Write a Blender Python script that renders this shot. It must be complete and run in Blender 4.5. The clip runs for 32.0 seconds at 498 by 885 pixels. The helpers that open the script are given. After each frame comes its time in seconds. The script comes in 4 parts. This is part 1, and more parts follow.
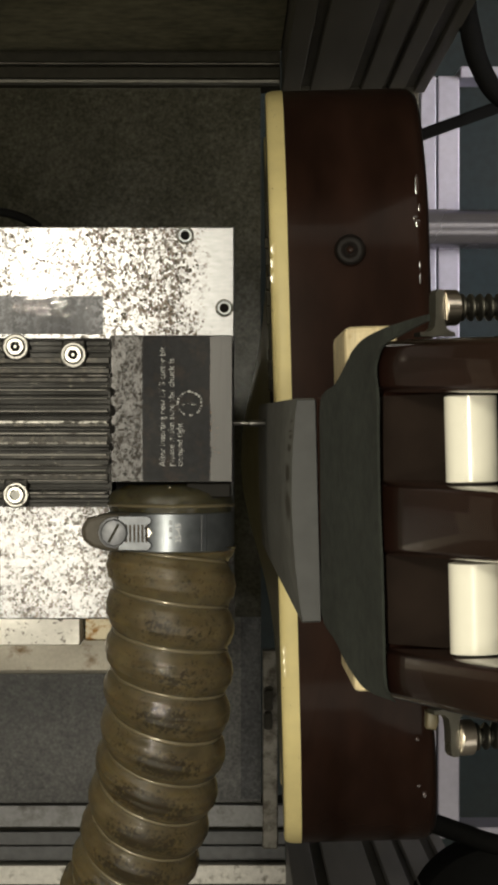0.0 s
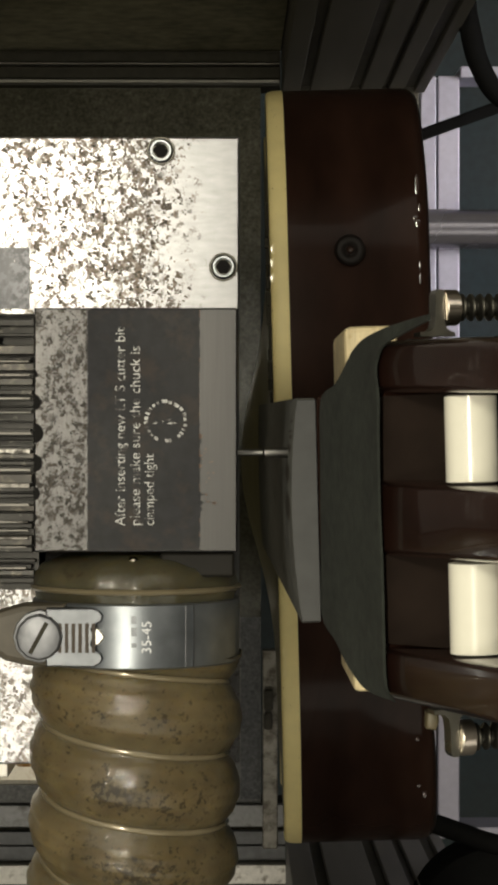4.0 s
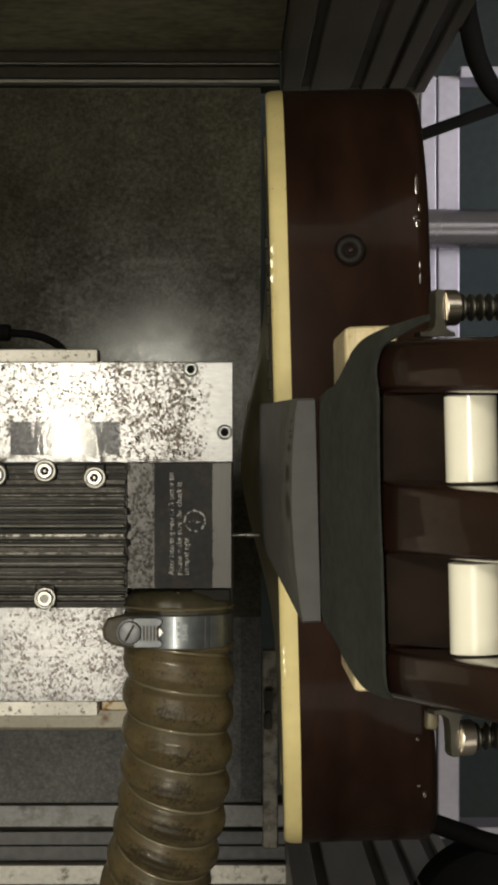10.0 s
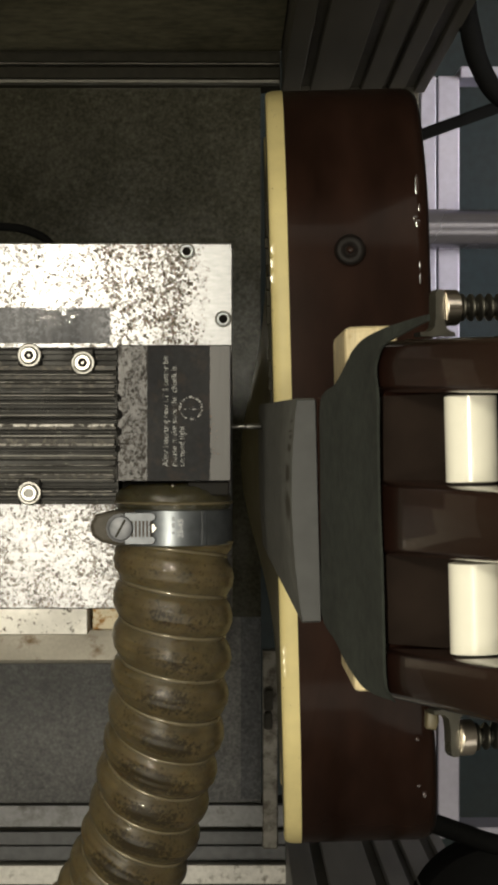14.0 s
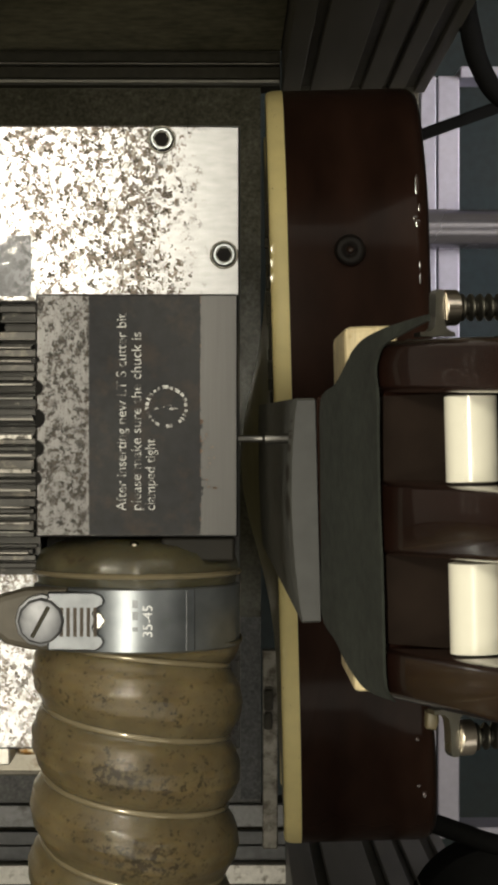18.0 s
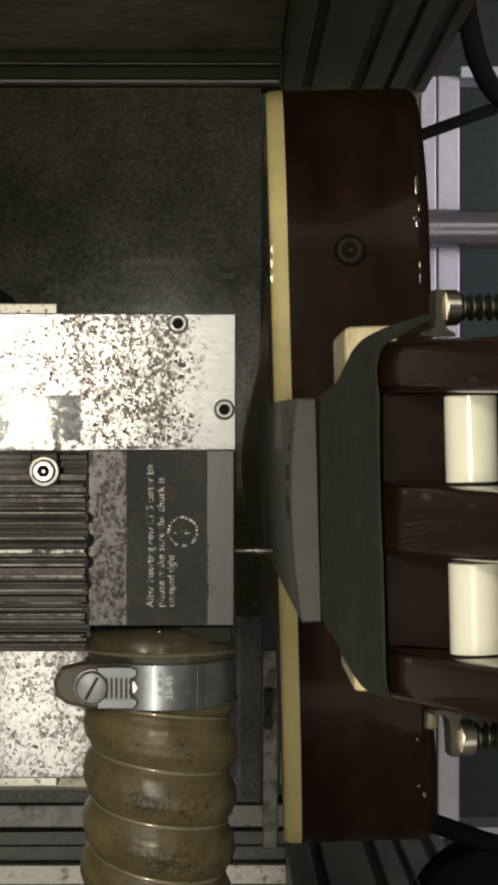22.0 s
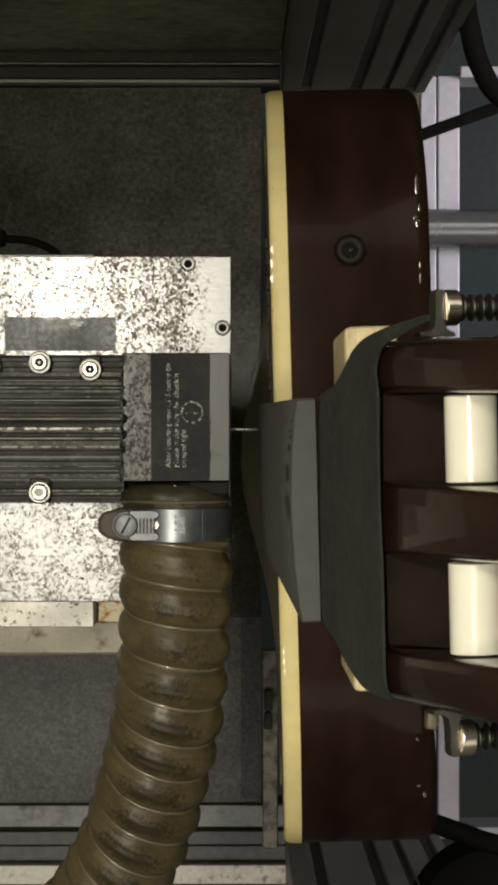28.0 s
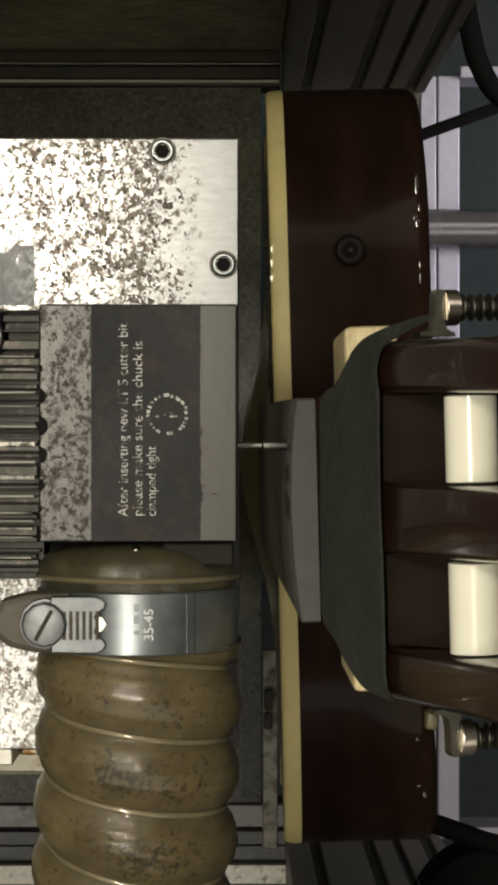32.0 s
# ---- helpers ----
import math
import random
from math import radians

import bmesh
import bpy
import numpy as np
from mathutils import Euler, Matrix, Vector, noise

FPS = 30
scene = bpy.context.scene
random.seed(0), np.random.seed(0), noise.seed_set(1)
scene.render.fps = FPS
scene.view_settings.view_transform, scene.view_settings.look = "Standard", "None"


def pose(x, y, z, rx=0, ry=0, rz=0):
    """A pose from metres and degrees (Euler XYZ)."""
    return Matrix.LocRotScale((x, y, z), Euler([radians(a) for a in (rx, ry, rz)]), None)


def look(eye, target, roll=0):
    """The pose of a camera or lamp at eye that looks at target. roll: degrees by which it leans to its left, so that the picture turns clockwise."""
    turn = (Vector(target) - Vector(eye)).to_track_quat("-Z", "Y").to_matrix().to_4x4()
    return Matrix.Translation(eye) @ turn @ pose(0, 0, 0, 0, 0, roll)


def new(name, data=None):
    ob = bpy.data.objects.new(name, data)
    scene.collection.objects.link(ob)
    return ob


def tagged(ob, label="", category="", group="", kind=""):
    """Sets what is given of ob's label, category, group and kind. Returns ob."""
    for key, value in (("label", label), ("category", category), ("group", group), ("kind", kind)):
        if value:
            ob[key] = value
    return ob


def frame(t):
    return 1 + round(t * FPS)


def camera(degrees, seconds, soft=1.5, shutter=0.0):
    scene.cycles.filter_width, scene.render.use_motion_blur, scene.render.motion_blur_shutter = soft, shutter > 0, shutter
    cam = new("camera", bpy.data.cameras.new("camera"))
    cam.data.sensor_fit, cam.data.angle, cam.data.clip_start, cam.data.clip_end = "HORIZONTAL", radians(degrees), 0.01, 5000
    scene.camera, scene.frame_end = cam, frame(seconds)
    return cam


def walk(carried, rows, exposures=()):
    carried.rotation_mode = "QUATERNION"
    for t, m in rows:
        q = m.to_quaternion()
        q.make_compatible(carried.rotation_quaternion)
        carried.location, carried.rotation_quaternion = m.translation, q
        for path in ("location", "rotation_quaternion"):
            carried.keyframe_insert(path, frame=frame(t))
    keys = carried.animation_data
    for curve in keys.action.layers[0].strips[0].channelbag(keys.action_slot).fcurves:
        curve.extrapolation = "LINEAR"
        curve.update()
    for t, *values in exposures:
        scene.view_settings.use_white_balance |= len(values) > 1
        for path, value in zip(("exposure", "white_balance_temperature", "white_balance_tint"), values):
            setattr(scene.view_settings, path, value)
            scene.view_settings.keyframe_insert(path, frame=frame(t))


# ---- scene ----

# Sizes are written in millimetres: x to the right, y up the picture, d downwards from the lens.
EYE = 1850.0
cam = camera(13.51, 32.0, soft=3.7)
walk(cam, [(0, pose(0, 0, EYE / 1000, 0, -0.631, 0)), (32, pose(0, 0, EYE / 1000, 0, -0.631, 0))], [
    (0, 0.02), (1, -0.08), (2, -0.05), (3, -0.04), (6, -0.1), (7, -0.18), (8, -0.18), (9, -0.1), (10, -0.03), (12, 0.02), (14, 0.09), (17, 0.02), (20, 0.02), (22, -0.08), (23, -0.11), (24, -0.1), (25, 0.02), (28, 0.03), (29, 0.03), (30, -0.02), (31, -0.04), (32, -0.13)])

# ---------------------------------------------------------------- light
world = bpy.data.worlds.new("workshop_light")
scene.world = world
world.use_nodes = True
world.node_tree.nodes["Background"].inputs[0].default_value = (0.85, 0.81, 0.68, 1)
world.node_tree.nodes["Background"].inputs[1].default_value = 0.02


def area(name, x, y, d, target, sx, sy, watts, colour, spread=180):
    data = bpy.data.lights.new(name, "AREA")
    data.shape, data.size, data.size_y, data.energy, data.color = "RECTANGLE", sx / 1000, sy / 1000, watts, colour
    ob = new(name, data)
    ob.matrix_world = look((x / 1000, y / 1000, (EYE - d) / 1000), [target[0] / 1000, target[1] / 1000, (EYE - target[2]) / 1000])
    data.spread = radians(spread)
    return ob


# three LED modules in a row above the machine
for y, watts in ((-195, 1.2), (5, 1.84), (172, 2.68)):
    area("machine_lamp", -154, y, -450, (-40, y, 1000), 84, 37, watts, (1.0, 0.925, 0.735))
# two large unseen fill lamps, added as overhead ambient light
for y in (-1050, 1050):
    area("ambient_fill", -150, y, -1080, (-150, y, 1000), 3000, 1000, 13.0, (1.0, 0.945, 0.80))
# narrow fill lamp, added to stand in for the light of the room beyond
area("room_fill", 700, 160, 1080, (200, 140, 1550), 300, 700, 0.75, (1.0, 0.96, 0.96), 60)


# ---------------------------------------------------------------- materials
def mat(name, colour, rough=0.5, metal=0.0, grain=0.0, scale=400.0, bump=0.0, spread=0.08, coat=0.0, stain=None, stain_scale=60.0, stain_low=0.5, stain_high=0.62, stretch=(1, 1, 1), transmission=0.0, spec=0.5):
    """A surface with fine grain, rough patches and, if wanted, stains of another colour."""
    m = bpy.data.materials.new(name)
    m.use_nodes = True
    nt = m.node_tree
    n, l = nt.nodes, nt.links
    b = n["Principled BSDF"]
    b.inputs["Metallic"].default_value = metal
    b.inputs["Coat Weight"].default_value = coat
    b.inputs["Specular IOR Level"].default_value = spec
    b.inputs["Coat Roughness"].default_value = 0.035
    b.inputs["Transmission Weight"].default_value = transmission
    co = n.new("ShaderNodeTexCoord")
    mp = n.new("ShaderNodeMapping")
    mp.inputs["Scale"].default_value = stretch
    l.new(co.outputs["Object"], mp.inputs["Vector"])
    fine = n.new("ShaderNodeTexNoise")
    fine.inputs["Scale"].default_value, fine.inputs["Detail"].default_value = scale, 4
    l.new(mp.outputs[0], fine.inputs["Vector"])
    wide = n.new("ShaderNodeTexNoise")
    wide.inputs["Scale"].default_value, wide.inputs["Detail"].default_value = scale / 12, 3
    l.new(mp.outputs[0], wide.inputs["Vector"])
    mix = n.new("ShaderNodeMath")
    mix.operation = "ADD"
    l.new(fine.outputs["Fac"], mix.inputs[0])
    l.new(wide.outputs["Fac"], mix.inputs[1])
    ramp = n.new("ShaderNodeMapRange")
    ramp.inputs["From Min"].default_value, ramp.inputs["From Max"].default_value = 0.6, 1.4
    ramp.inputs["To Min"].default_value, ramp.inputs["To Max"].default_value = 1 - grain, 1 + grain
    l.new(mix.outputs[0], ramp.inputs["Value"])
    tint = n.new("ShaderNodeMix")
    tint.data_type, tint.blend_type = "RGBA", "MULTIPLY"
    tint.inputs["Factor"].default_value = 1
    tint.inputs["A"].default_value = (*colour, 1)
    l.new(ramp.outputs[0], tint.inputs["B"])
    out = tint.outputs["Result"]
    rr = n.new("ShaderNodeMapRange")
    rr.inputs["From Min"].default_value, rr.inputs["From Max"].default_value = 0.3, 0.7
    rr.inputs["To Min"].default_value, rr.inputs["To Max"].default_value = max(0.02, rough - spread), min(1, rough + spread)
    l.new(wide.outputs["Fac"], rr.inputs["Value"])
    rough_out = rr.outputs[0]
    if stain:
        st = n.new("ShaderNodeTexNoise")
        st.inputs["Scale"].default_value, st.inputs["Detail"].default_value, st.inputs["Roughness"].default_value = stain_scale, 5, 0.65
        l.new(co.outputs["Object"], st.inputs["Vector"])
        sr = n.new("ShaderNodeMapRange")
        sr.inputs["From Min"].default_value, sr.inputs["From Max"].default_value = stain_low, stain_high
        l.new(st.outputs["Fac"], sr.inputs["Value"])
        sm = n.new("ShaderNodeMix")
        sm.data_type = "RGBA"
        l.new(sr.outputs[0], sm.inputs["Factor"])
        l.new(out, sm.inputs["A"])
        sm.inputs["B"].default_value = (*stain, 1)
        out = sm.outputs["Result"]
    l.new(out, b.inputs["Base Color"])
    l.new(rough_out, b.inputs["Roughness"])
    if bump:
        bp = n.new("ShaderNodeBump")
        bp.inputs["Strength"].default_value, bp.inputs["Distance"].default_value = bump, 0.0004
        l.new(fine.outputs["Fac"], bp.inputs["Height"])
        l.new(bp.outputs[0], b.inputs["Normal"])
    return m


def speckled_metal(name, base, rough, chip, dense_x, width, clean, bare, brush=(300, 900, 200), grains=1800):
    """Milled aluminium with flakes of old dark residue that thin out from x = dense_x (metres) over width."""
    m = bpy.data.materials.new(name)
    m.use_nodes = True
    n, l = m.node_tree.nodes, m.node_tree.links
    b = n["Principled BSDF"]
    co = n.new("ShaderNodeTexCoord")
    sep = n.new("ShaderNodeSeparateXYZ")
    l.new(co.outputs["Object"], sep.inputs[0])
    # flakes: a warped cell pattern cut by noise
    warp = n.new("ShaderNodeTexNoise")
    warp.inputs["Scale"].default_value, warp.inputs["Detail"].default_value = 1400, 2
    l.new(co.outputs["Object"], warp.inputs["Vector"])
    add = n.new("ShaderNodeMixRGB")
    add.blend_type = "LINEAR_LIGHT"
    add.inputs["Fac"].default_value = 0.0013
    l.new(co.outputs["Object"], add.inputs[1])
    l.new(warp.outputs["Color"], add.inputs[2])
    cell = n.new("ShaderNodeTexVoronoi")
    cell.inputs["Scale"].default_value = grains
    long = n.new("ShaderNodeMapping")
    long.inputs["Scale"].default_value = (1.25, 0.85, 1)
    l.new(add.outputs[0], long.inputs["Vector"])
    l.new(long.outputs[0], cell.inputs["Vector"])
    flake = n.new("ShaderNodeSeparateColor")
    l.new(cell.outputs["Color"], flake.inputs[0])
    patch = n.new("ShaderNodeTexNoise")
    patch.inputs["Scale"].default_value, patch.inputs["Detail"].default_value = 110, 4
    l.new(co.outputs["Object"], patch.inputs["Vector"])
    fall = n.new("ShaderNodeMapRange")
    fall.inputs["From Min"].default_value, fall.inputs["From Max"].default_value = dense_x, dense_x + width
    fall.inputs["To Min"].default_value, fall.inputs["To Max"].default_value = 0.0, clean
    l.new(sep.outputs["X"], fall.inputs["Value"])
    # flakes also thin out to the left, as if washed out by glare
    crowd = n.new("ShaderNodeMapRange")
    crowd.inputs["From Min"].default_value, crowd.inputs["From Max"].default_value = dense_x - 0.035, dense_x
    crowd.inputs["To Min"].default_value, crowd.inputs["To Max"].default_value = 0.0, 0.31
    l.new(sep.outputs["X"], crowd.inputs["Value"])
    # more residue has settled below the motor
    low = n.new("ShaderNodeMapRange")
    low.inputs["From Min"].default_value, low.inputs["From Max"].default_value = -0.028, -0.036
    low.inputs["To Min"].default_value, low.inputs["To Max"].default_value = 1.0, 2.3
    l.new(sep.outputs["Y"], low.inputs["Value"])
    more = n.new("ShaderNodeMath")
    more.operation = "MULTIPLY"
    l.new(crowd.outputs[0], more.inputs[0])
    l.new(low.outputs[0], more.inputs[1])
    net = n.new("ShaderNodeMath")
    net.operation = "SUBTRACT"
    l.new(fall.outputs[0], net.inputs[0])
    l.new(more.outputs[0], net.inputs[1])
    a1 = n.new("ShaderNodeMath")
    a1.operation = "MULTIPLY_ADD"
    l.new(patch.outputs["Fac"], a1.inputs[0])
    a1.inputs[1].default_value = 0.8
    l.new(flake.outputs["Red"], a1.inputs[2])
    a2 = n.new("ShaderNodeMath")
    a2.operation = "SUBTRACT"
    l.new(a1.outputs[0], a2.inputs[0])
    l.new(net.outputs[0], a2.inputs[1])
    cut = n.new("ShaderNodeMapRange")
    cut.inputs["From Min"].default_value, cut.inputs["From Max"].default_value = bare, bare + 0.22
    l.new(a2.outputs[0], cut.inputs["Value"])
    thin = n.new("ShaderNodeMapRange")
    thin.inputs["From Min"].default_value, thin.inputs["From Max"].default_value = -0.028, -0.036
    thin.inputs["To Min"].default_value, thin.inputs["To Max"].default_value = 1.0, 0.76
    l.new(sep.outputs["Y"], thin.inputs["Value"])
    film = n.new("ShaderNodeMath")
    film.operation = "MULTIPLY"
    l.new(cut.outputs[0], film.inputs[0])
    l.new(thin.outputs[0], film.inputs[1])
    cut = film
    # brushed lines
    mp = n.new("ShaderNodeMapping")
    mp.inputs["Scale"].default_value = brush
    l.new(co.outputs["Object"], mp.inputs["Vector"])
    br = n.new("ShaderNodeTexNoise")
    br.inputs["Scale"].default_value, br.inputs["Detail"].default_value = 1.0, 3
    l.new(mp.outputs[0], br.inputs["Vector"])
    brr = n.new("ShaderNodeMapRange")
    brr.inputs["To Min"].default_value, brr.inputs["To Max"].default_value = 0.8, 1.2
    l.new(br.outputs["Fac"], brr.inputs["Value"])
    tint = n.new("ShaderNodeMix")
    tint.data_type, tint.blend_type = "RGBA", "MULTIPLY"
    tint.inputs["Factor"].default_value = 1
    tint.inputs["A"].default_value = (*base, 1)
    l.new(brr.outputs[0], tint.inputs["B"])
    mixc = n.new("ShaderNodeMix")
    mixc.data_type = "RGBA"
    l.new(cut.outputs[0], mixc.inputs["Factor"])
    l.new(tint.outputs["Result"], mixc.inputs["A"])
    shade = n.new("ShaderNodeMapRange")
    shade.inputs["To Min"].default_value, shade.inputs["To Max"].default_value = 0.45, 1.7
    l.new(flake.outputs["Green"], shade.inputs["Value"])
    chips = n.new("ShaderNodeMix")
    chips.data_type, chips.blend_type = "RGBA", "MULTIPLY"
    chips.inputs["Factor"].default_value = 1
    chips.inputs["A"].default_value = (*chip, 1)
    l.new(shade.outputs[0], chips.inputs["B"])
    l.new(chips.outputs["Result"], mixc.inputs["B"])
    b.inputs["Specular IOR Level"].default_value = 0.2
    l.new(mixc.outputs["Result"], b.inputs["Base Color"])
    me = n.new("ShaderNodeMapRange")
    me.inputs["To Min"].default_value, me.inputs["To Max"].default_value = 1.0, 0.25
    l.new(cut.outputs[0], me.inputs["Value"])
    l.new(me.outputs[0], b.inputs["Metallic"])
    ro = n.new("ShaderNodeMapRange")
    ro.inputs["To Min"].default_value, ro.inputs["To Max"].default_value = rough, rough + 0.1
    l.new(cut.outputs[0], ro.inputs["Value"])
    l.new(ro.outputs[0], b.inputs["Roughness"])
    bp = n.new("ShaderNodeBump")
    bp.inputs["Strength"].default_value, bp.inputs["Distance"].default_value = 0.25, 0.0002
    l.new(cut.outputs[0], bp.inputs["Height"])
    l.new(bp.outputs[0], b.inputs["Normal"])
    return m


M_PLATE = speckled_metal("milled_aluminium", (0.188, 0.191, 0.200), 0.275, (0.068, 0.056, 0.046), -0.018, 0.018, 0.78, 1.06, grains=1200)
M_BLOCK = speckled_metal("dull_aluminium", (0.043, 0.0425, 0.043), 0.31, (0.011, 0.0085, 0.0065), -0.027, 0.006, 1.0, 1.17, (1500, 45, 200), 1300)
M_LEDGE = mat("aged_aluminium", (0.44, 0.41, 0.355), 0.5, 0.8, 0.15, 500, stain=(0.16, 0.11, 0.06), stain_scale=70, stain_low=0.56, stain_high=0.7)
M_LEDGE_B = mat("bright_ledge", (0.72, 0.70, 0.66), 0.5, 0.9, 0.12, 500, stain=(0.15, 0.13, 0.11), stain_scale=420, stain_low=0.58, stain_high=0.64)
M_FIN = mat("black_anodised_fin", (0.015, 0.014, 0.0125), 0.45, 0.4, 0.4, 700, 0.1, stain=(0.16, 0.15, 0.13), stain_scale=330, stain_low=0.60, stain_high=0.75)
M_FIN_B = mat("flaked_fin", (0.024, 0.022, 0.019), 0.45, 0.4, 0.5, 500, 0.2, stain=(0.085, 0.074, 0.060), stain_scale=420, stain_low=0.50, stain_high=0.66)
# paler copy of the grey profile, for the outermost strip
M_RAIL_P = mat("pale_speckled_profile", (0.62, 0.60, 0.56), 0.45, 0.5, 0.2, 400, stain=(0.22, 0.20, 0.17), stain_scale=160, stain_low=0.56, stain_high=0.68)
# the cream tone puts the glare on the bracket into its colour
M_GLARE_CREAM = mat("glare_cream_metal", (0.62, 0.55, 0.40), 0.42, 0.4, 0.2, 300, stain=(0.30, 0.15, 0.035), stain_scale=150, stain_low=0.53, stain_high=0.63)
M_SCUFF = mat("scuffed_fin_edge", (0.125, 0.12, 0.111), 0.42, 0.7, 0.5, 300, stain=(0.04, 0.037, 0.033), stain_scale=160, stain_low=0.55, stain_high=0.68, stretch=(0.3, 1, 1))
M_WORN_D = mat("chipped_fin_edge", (0.155, 0.147, 0.136), 0.45, 0.7, 0.4, 300, stain=(0.03, 0.027, 0.024), stain_scale=330, stain_low=0.45, stain_high=0.58)
M_WASHER = mat("worn_washer_steel", (0.22, 0.215, 0.205), 0.36, 1.0, 0.45, 260, 0.3, stain=(0.08, 0.075, 0.065), stain_scale=420, stain_low=0.55, stain_high=0.64)
M_HEADSTEEL = mat("blued_screw_steel", (0.21, 0.225, 0.24), 0.33, 1.0, 0.25, 500, 0.1)
M_TAB = mat("pale_nickel", (0.26, 0.25, 0.215), 0.28, 0.95, 0.3, 260, 0.1)
M_STEEL = mat("zinc_steel", (0.17, 0.168, 0.16), 0.40, 1.0, 0.15, 600, 0.05)
M_WORN = mat("worn_fin_edge", (0.30, 0.29, 0.27), 0.45, 0.8, 0.3, 300, stain=(0.03, 0.028, 0.025), stain_scale=260, stain_low=0.46, stain_high=0.56)
M_DULL = mat("dull_zinc", (0.108, 0.114, 0.125), 0.37, 0.9, 0.25, 300, 0.1)
M_EAR = mat("grimy_ear", (0.068, 0.058, 0.042), 0.55, 0.0, 0.35, 200, 0.3)
M_SLOT = mat("stained_slot", (0.030, 0.018, 0.009), 0.6, 0, 0.3, 200)
# head wood darkened for the shade deep in the slots
M_RAMP = mat("shaded_slot_wood", (0.020, 0.0137, 0.0107), 0.7, 0, 0.4, 120, spec=0.1)
M_BRIGHT = mat("bright_steel_washer", (0.56, 0.545, 0.51), 0.38, 1.0, 0.3, 500, 0.15)
# near black: the shade inside holes is put into this colour
M_HOLE = mat("recess_shade", (0.007, 0.0065, 0.006), 0.7, spec=0.1)
M_TAPE = mat("clear_dark_tape", (0.072, 0.073, 0.081), 0.40, 0.35, 0.6, 420, 0.0, 0.12, coat=0.25, stretch=(1, 0.12, 1), stain=(0.125, 0.127, 0.145), stain_scale=520, stain_low=0.47, stain_high=0.58)
M_TAPE.node_tree.nodes["Principled BSDF"].inputs["Coat Roughness"].default_value = 0.02


def wavy_coat(m, scale, strength):
    """A gently uneven clear coat."""
    n, l = m.node_tree.nodes, m.node_tree.links
    co, no, bp = n.new("ShaderNodeTexCoord"), n.new("ShaderNodeTexNoise"), n.new("ShaderNodeBump")
    no.inputs["Scale"].default_value, no.inputs["Detail"].default_value = scale, 3
    bp.inputs["Strength"].default_value, bp.inputs["Distance"].default_value = strength, 0.0003
    l.new(co.outputs["Object"], no.inputs["Vector"])
    l.new(no.outputs["Fac"], bp.inputs["Height"])
    l.new(bp.outputs[0], n["Principled BSDF"].inputs["Coat Normal"])


wavy_coat(M_TAPE, 420, 0.09)

M_LABEL = mat("worn_black_label", (0.0115, 0.0118, 0.0140), 0.6, 0.0, 0.55, 420, 0.2, stain=(0.032, 0.023, 0.018), stain_scale=150, stain_low=0.5, stain_high=0.72, spec=0.3)
M_RUST = mat("brown_glue_edge", (0.050, 0.027, 0.016), 0.7, 0.0, 0.5, 500, 0.2)
M_INK = mat("worn_white_ink", (0.47, 0.47, 0.46), 0.6, 0, 0.3, 900, stain=(0.035, 0.032, 0.031), stain_scale=620, stain_low=0.45, stain_high=0.57)
M_BAND = mat("clamp_steel", (0.235, 0.255, 0.28), 0.33, 0.85, 0.35, 200, 0.05, coat=0.3)
M_SCREW = mat("dull_zinc_screw", (0.185, 0.19, 0.205), 0.45, 0.7, 0.4, 260, 0.5)
M_STAMP = mat("pale_stamping", (0.45, 0.46, 0.48), 0.5, 0.5, 0.2, 600)
M_GAP_SHADE = mat("gap_shade", (0.007, 0.006, 0.0045), 0.5, 0, 0.4, 200, 0.2, spec=0.15)


